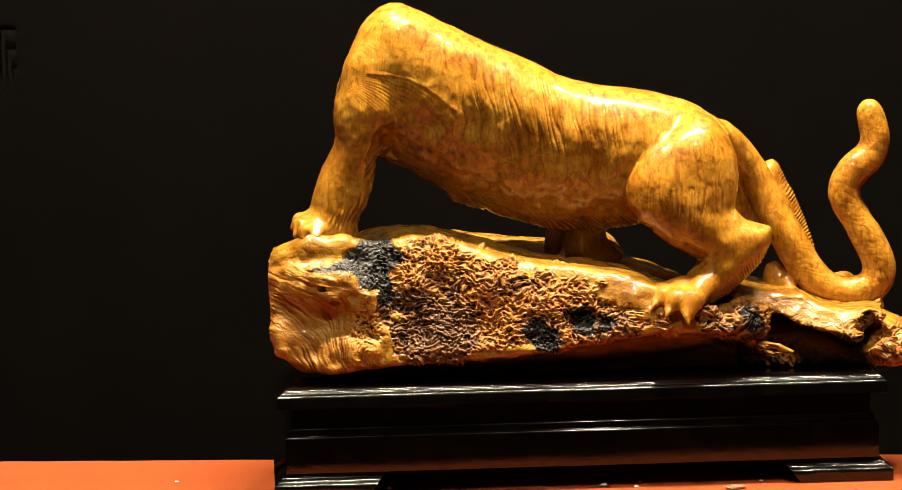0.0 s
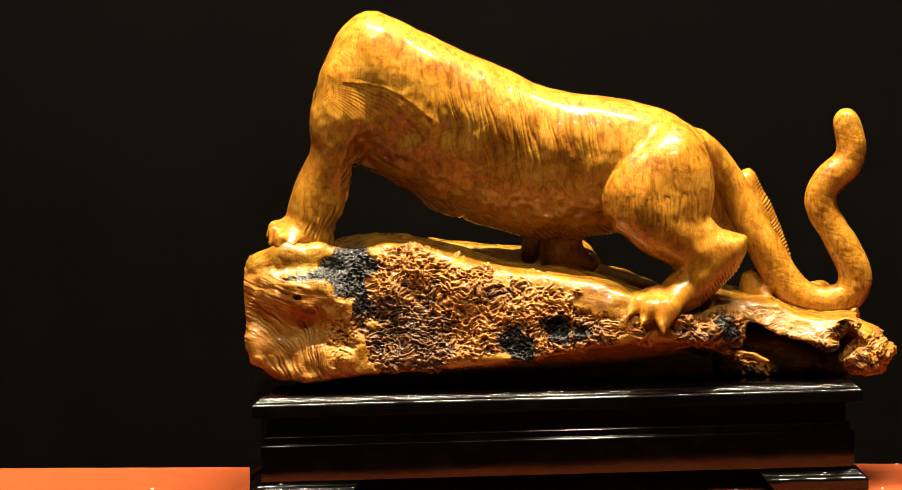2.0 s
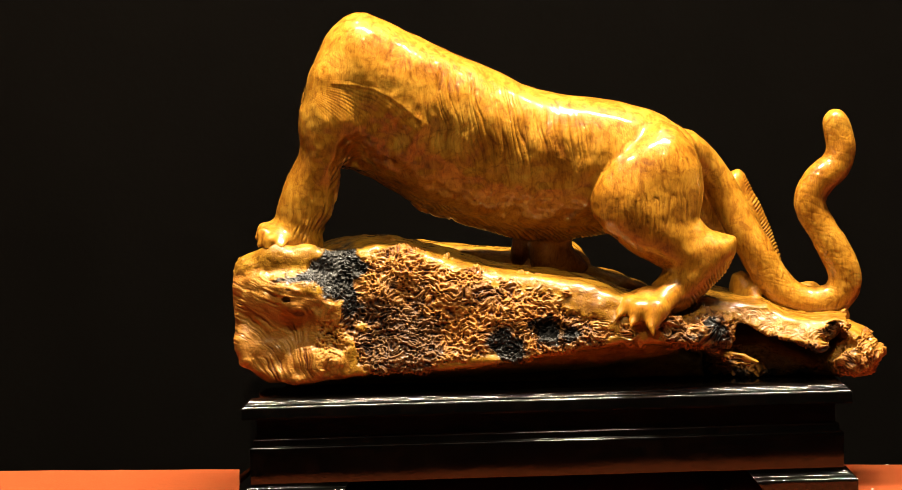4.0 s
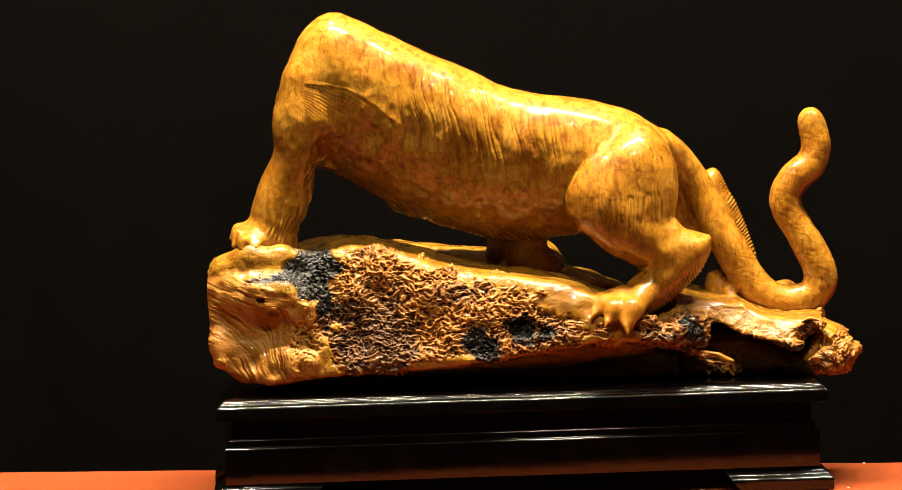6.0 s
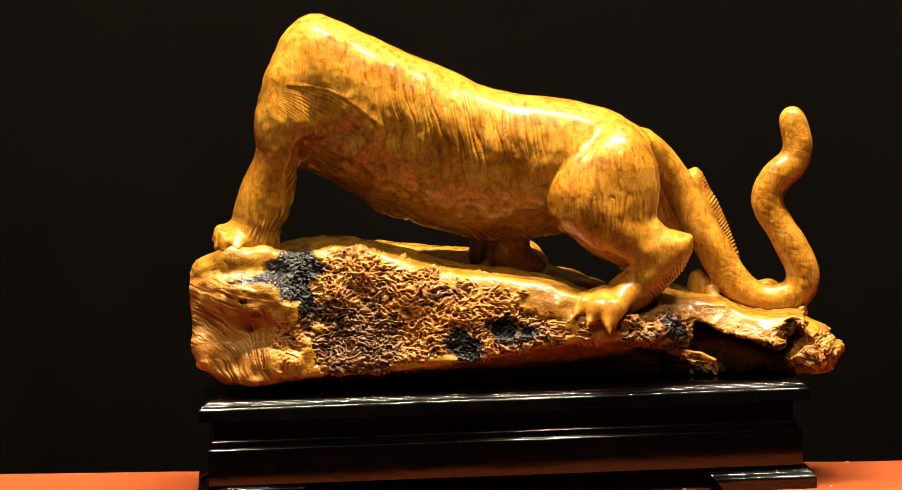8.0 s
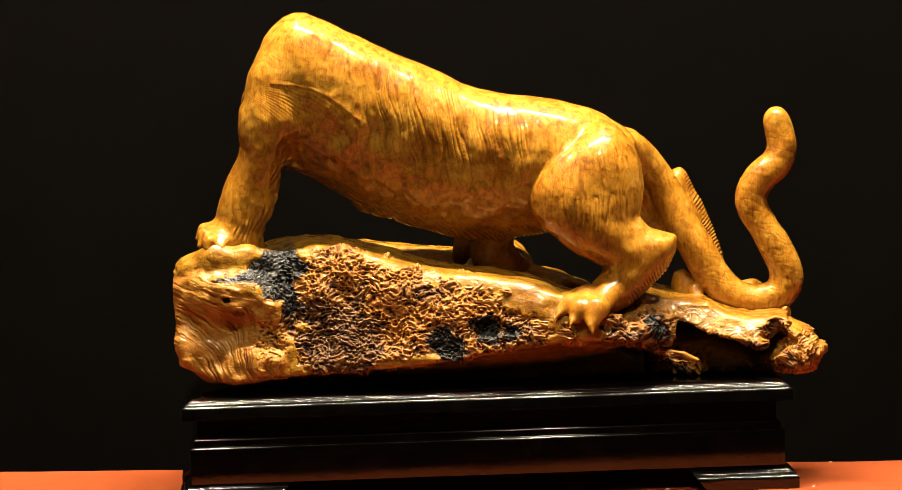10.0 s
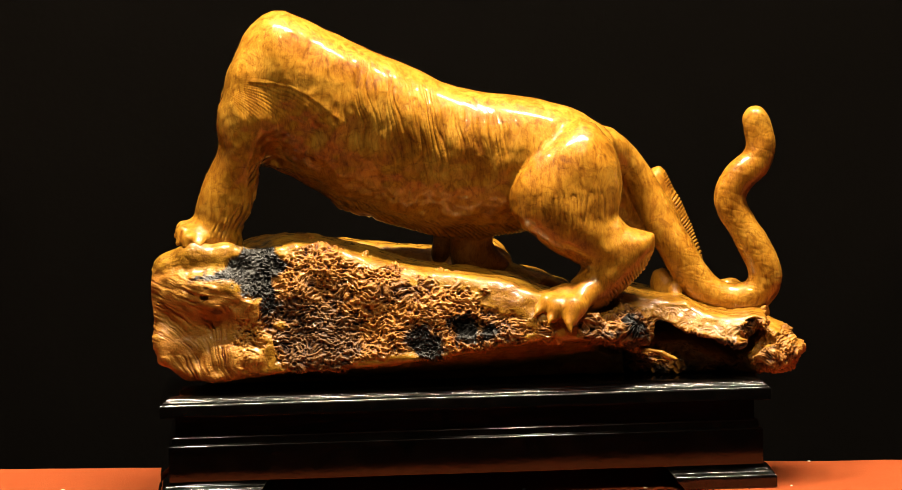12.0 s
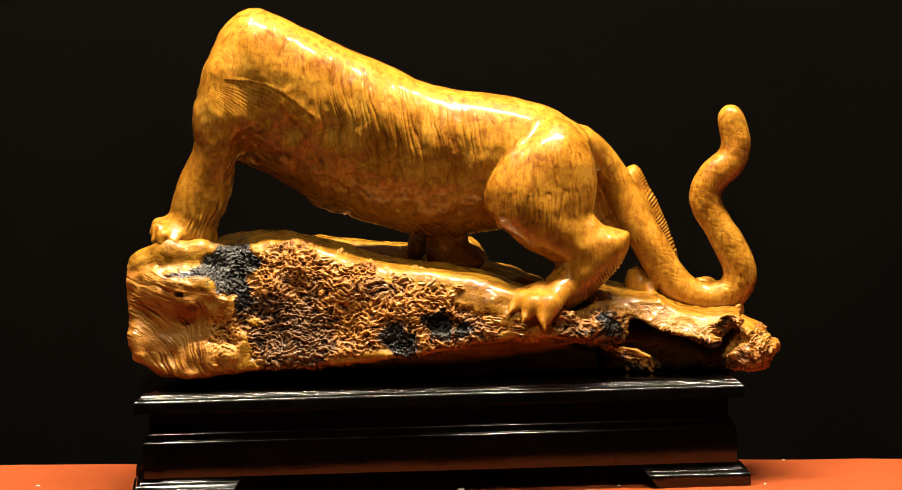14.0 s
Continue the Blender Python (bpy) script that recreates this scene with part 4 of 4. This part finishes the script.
        comb = 0.5 + 0.5 * np.sin((x + slope * z) * 2 * math.pi / pitch + drift * 7 + sway * 4)
        dent += inside * tuft * deep * (1.6 * comb ** 3 - 0.5)
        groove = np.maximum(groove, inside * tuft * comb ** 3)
    # lines that fan out from the breast
    far = np.hypot(x - FAN[0], z - FAN[2])
    fan = np.arctan2(z - FAN[2], x - FAN[0]) + far * 2.2 + far * far * 9
    inside = np.clip(0.5 - outline_distance(FAN_FACE, x, z) / 0.020, 0, 1) * near
    lines = (0.5 + 0.5 * np.sin(fan * 120 + drift * 5 + sway * 5)) ** 3
    lines *= np.clip(2.4 * value_noise(np.stack([far * 60, fan * 16, y * 0], 1)) - 0.3, 0, 1)
    dent += inside * 0.00035 * lines
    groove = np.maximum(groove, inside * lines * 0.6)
    # a raised fold over the shoulder
    d = line_distance(FOLD, x, z)
    dent -= near * 0.0006 * np.exp(-(d / 0.0020) ** 2)
    d = line_distance(FOLD, x, z + 0.0045)
    dent += near * 0.0003 * np.exp(-(d / 0.0026) ** 2)
    # long strands down the flank
    bent = x + 0.10 * (z - 0.40) + 0.010 * sway + 0.006 * drift
    strand = 1 - np.abs(2 * value_noise(np.stack([bent * 190, y * 8, z * 11], 1)) - 1)
    wisp = 1 - np.abs(2 * value_noise(np.stack([bent * 420, y * 14, z * 26 + 5], 1)) - 1)
    patchy = np.clip(2.6 * value_noise(verts * np.array((34, 20, 22)) + 12) - 0.5, 0, 1)
    inside = np.clip(0.5 - outline_distance(HAIR_FACE, x, z) / 0.03, 0, 1) * near * (0.3 + 0.7 * patchy)
    dent += inside * (0.0025 * strand ** 5 + 0.0009 * wisp ** 4)
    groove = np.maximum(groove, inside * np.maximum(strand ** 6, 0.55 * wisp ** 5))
    # short cuts down the thigh, and wood fibre across it
    nick = 1 - np.abs(2 * value_noise(np.stack([x * 330 + drift, y * 8, z * 34 + 9], 1)) - 1)
    inside = np.clip(0.5 - outline_distance(THIGH_FACE, x, z) / 0.016, 0, 1) * near * (0.25 + 0.75 * patchy)
    dent += inside * 0.0009 * nick ** 5
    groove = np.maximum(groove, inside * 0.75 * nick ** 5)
    # wrinkles round the tail
    ring = 1 - np.abs(2 * value_noise(np.stack([x * 70, y * 60, z * 260 + x * 60], 1) + 4) - 1)
    inside = np.clip((x - 0.215) / 0.02, 0, 1)
    dent += inside * 0.0003 * ring ** 4
    groove = np.maximum(groove, inside * 0.22 * ring ** 6)
    # knife marks under the belly
    under = np.clip((0.15 - n[:, 2]) / 0.4, 0, 1) * near * (x < 0.06) * (z > 0.27)
    dent += under * ((value_noise(verts * 48 + 21) - 0.5) * 0.0055 + (value_noise(verts * 115 + 21) - 0.5) * 0.0030)
    swell = (value_noise(verts * 26) - 0.5) * 0.0034 + (value_noise(verts * 62 + 7) - 0.5) * 0.0013 + (value_noise(verts * 150 + 7) - 0.5) * 0.0004
    verts = verts + n * (swell - dent)[:, None]
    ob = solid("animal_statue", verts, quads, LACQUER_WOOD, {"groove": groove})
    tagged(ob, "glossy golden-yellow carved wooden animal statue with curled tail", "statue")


RIBS = [((-0.2180, -0.0500, 0.4328), 0.013, 0.022, 0.4, 0.0050), ((-0.2049, -0.0500, 0.4325), 0.007, 0.026, -0.5, -0.0032), ((-0.1922, -0.0500, 0.4143), 0.016, 0.024, -0.4, 0.0075),
        ((-0.1711, -0.0500, 0.4119), 0.007, 0.026, -0.5, -0.0038), ((-0.1448, -0.0500, 0.4113), 0.015, 0.022, -0.2, 0.0048), ((-0.1005, -0.0500, 0.3857), 0.009, 0.022, -0.2, 0.0032),
        ((-0.0631, -0.0500, 0.3763), 0.008, 0.026, -0.1, 0.0038), ((-0.0348, -0.0500, 0.3756), 0.010, 0.026, 0.1, 0.0034), ((0.0114, -0.0500, 0.3713), 0.012, 0.024, 0.1, 0.0030),
        ((-0.2797, -0.0500, 0.3547), 0.022, 0.020, 0.0, 0.0060), ((-0.2421, -0.0500, 0.4002), 0.012, 0.024, 0.2, 0.0050), ((0.0350, -0.0500, 0.3641), 0.010, 0.030, -0.6, 0.0030)]
HAIR_FACE = [(-0.1376, 0.4746), (-0.0854, 0.4602), (-0.0334, 0.4360), (0.0123, 0.4251), (0.0319, 0.4147), (0.0343, 0.3717), (-0.0021, 0.3659), (-0.0482, 0.3670), (-0.1005, 0.3814), (-0.1397, 0.3955), (-0.1518, 0.4354)]
THIGH_FACE = [(0.0532, 0.3425), (0.0960, 0.3449), (0.1355, 0.3473), (0.1518, 0.3436), (0.1512, 0.3072), (0.1215, 0.3013), (0.0820, 0.3022), (0.0559, 0.3127)]
FRINGES = [([(-0.2307, 0.3682), (-0.1947, 0.3507), (-0.1651, 0.3366), (-0.1289, 0.3258), (-0.0893, 0.3115), (-0.0430, 0.3024), (0.0035, 0.2987), (0.0400, 0.2965), (0.0498, 0.2869), (0.0031, 0.2799), (-0.0435, 0.2796), (-0.0733, 0.2857), (-0.1097, 0.2959), (-0.1426, 0.3087), (-0.1754, 0.3242), (-0.2015, 0.3421), (-0.2309, 0.3602)], 1.25, 0.0062, 0.0016, -1),
           ([(-0.2625, 0.3788), (-0.2493, 0.3785), (-0.2501, 0.3507), (-0.2641, 0.3244), (-0.2779, 0.3047), (-0.2915, 0.2931), (-0.3112, 0.2988), (-0.3109, 0.3088), (-0.2839, 0.3249), (-0.2667, 0.3477)], -0.45, 0.0056, 0.0013, -1),
           ([(0.1973, 0.2684), (0.1871, 0.2454), (0.1636, 0.2259), (0.1435, 0.2097), (0.1337, 0.2166), (0.1538, 0.2361), (0.1741, 0.2590)], 0.5, 0.0050, 0.0011, -1),
           ([(0.2126, 0.3598), (0.2240, 0.3493), (0.2654, 0.2527), (0.2617, 0.2322), (0.2497, 0.2462), (0.2170, 0.3358)], -1.6, 0.0078, 0.0010, 0.03)]
FOLD = [(-0.2616, 0.4759), (-0.2355, 0.4727), (-0.2160, 0.4689), (-0.1979, 0.4600), (-0.1825, 0.4479), (-0.1710, 0.4371), (-0.1633, 0.4323)]
FAN = (-0.3124, -0.0500, 0.4713)
FAN_FACE = [(-0.2938, 0.4782), (-0.2624, 0.4755), (-0.2166, 0.4685), (-0.1907, 0.4561), (-0.1715, 0.4359), (-0.1913, 0.4330), (-0.2106, 0.4499), (-0.2208, 0.4370), (-0.2438, 0.4375), (-0.2766, 0.4383), (-0.2948, 0.4453)]
carved_statue()


# ---------------------------------------------------------------- crumbs on the felt
def scrap(name, at, size, mat, label, category, seed):
    rnd = random.Random(seed)
    bm = bmesh.new()
    bmesh.ops.create_icosphere(bm, subdivisions=2, radius=1.0)
    for v in bm.verts:
        k = 1 + 0.5 * noise.noise(v.co * 1.7 + Vector((seed, 0, 0)))
        v.co = Vector((v.co.x * size[0] * k, v.co.y * size[1] * k, (v.co.z * size[2] * k)))
    low = min(v.co.z for v in bm.verts)
    for v in bm.verts:
        v.co.z -= low
    ob = link(name, bm, mat)
    ob.matrix_world = pose(at[0], at[1], 0.0, 0, 0, rnd.uniform(-25, 25))
    tagged(ob, label, category, "crumbs on the felt" if mat is PAPER else "")


for k, (p, w) in enumerate((((-0.0026, -0.1118), 0.0045), ((0.0341, -0.1223), 0.0028), ((0.0398, -0.0917), 0.0022), ((-0.2483, -0.1013), 0.003), ((0.1783, -0.1021), 0.0024), ((-0.4966, -0.0348), 0.0022), ((0.3456, -0.1048), 0.0016), ((0.3810, 0.0437), 0.0016))):
    scrap("paper_crumb", p, (w, w * 0.7, w * 0.4), PAPER, "small white paper crumb on the red felt", "crumb", k)
scrap("dry_leaf_scrap", (0.1463, -0.1402), (0.012, 0.006, 0.0025), LEAF, "brown dry leaf scrap lying on the red felt", "leaf", 40)
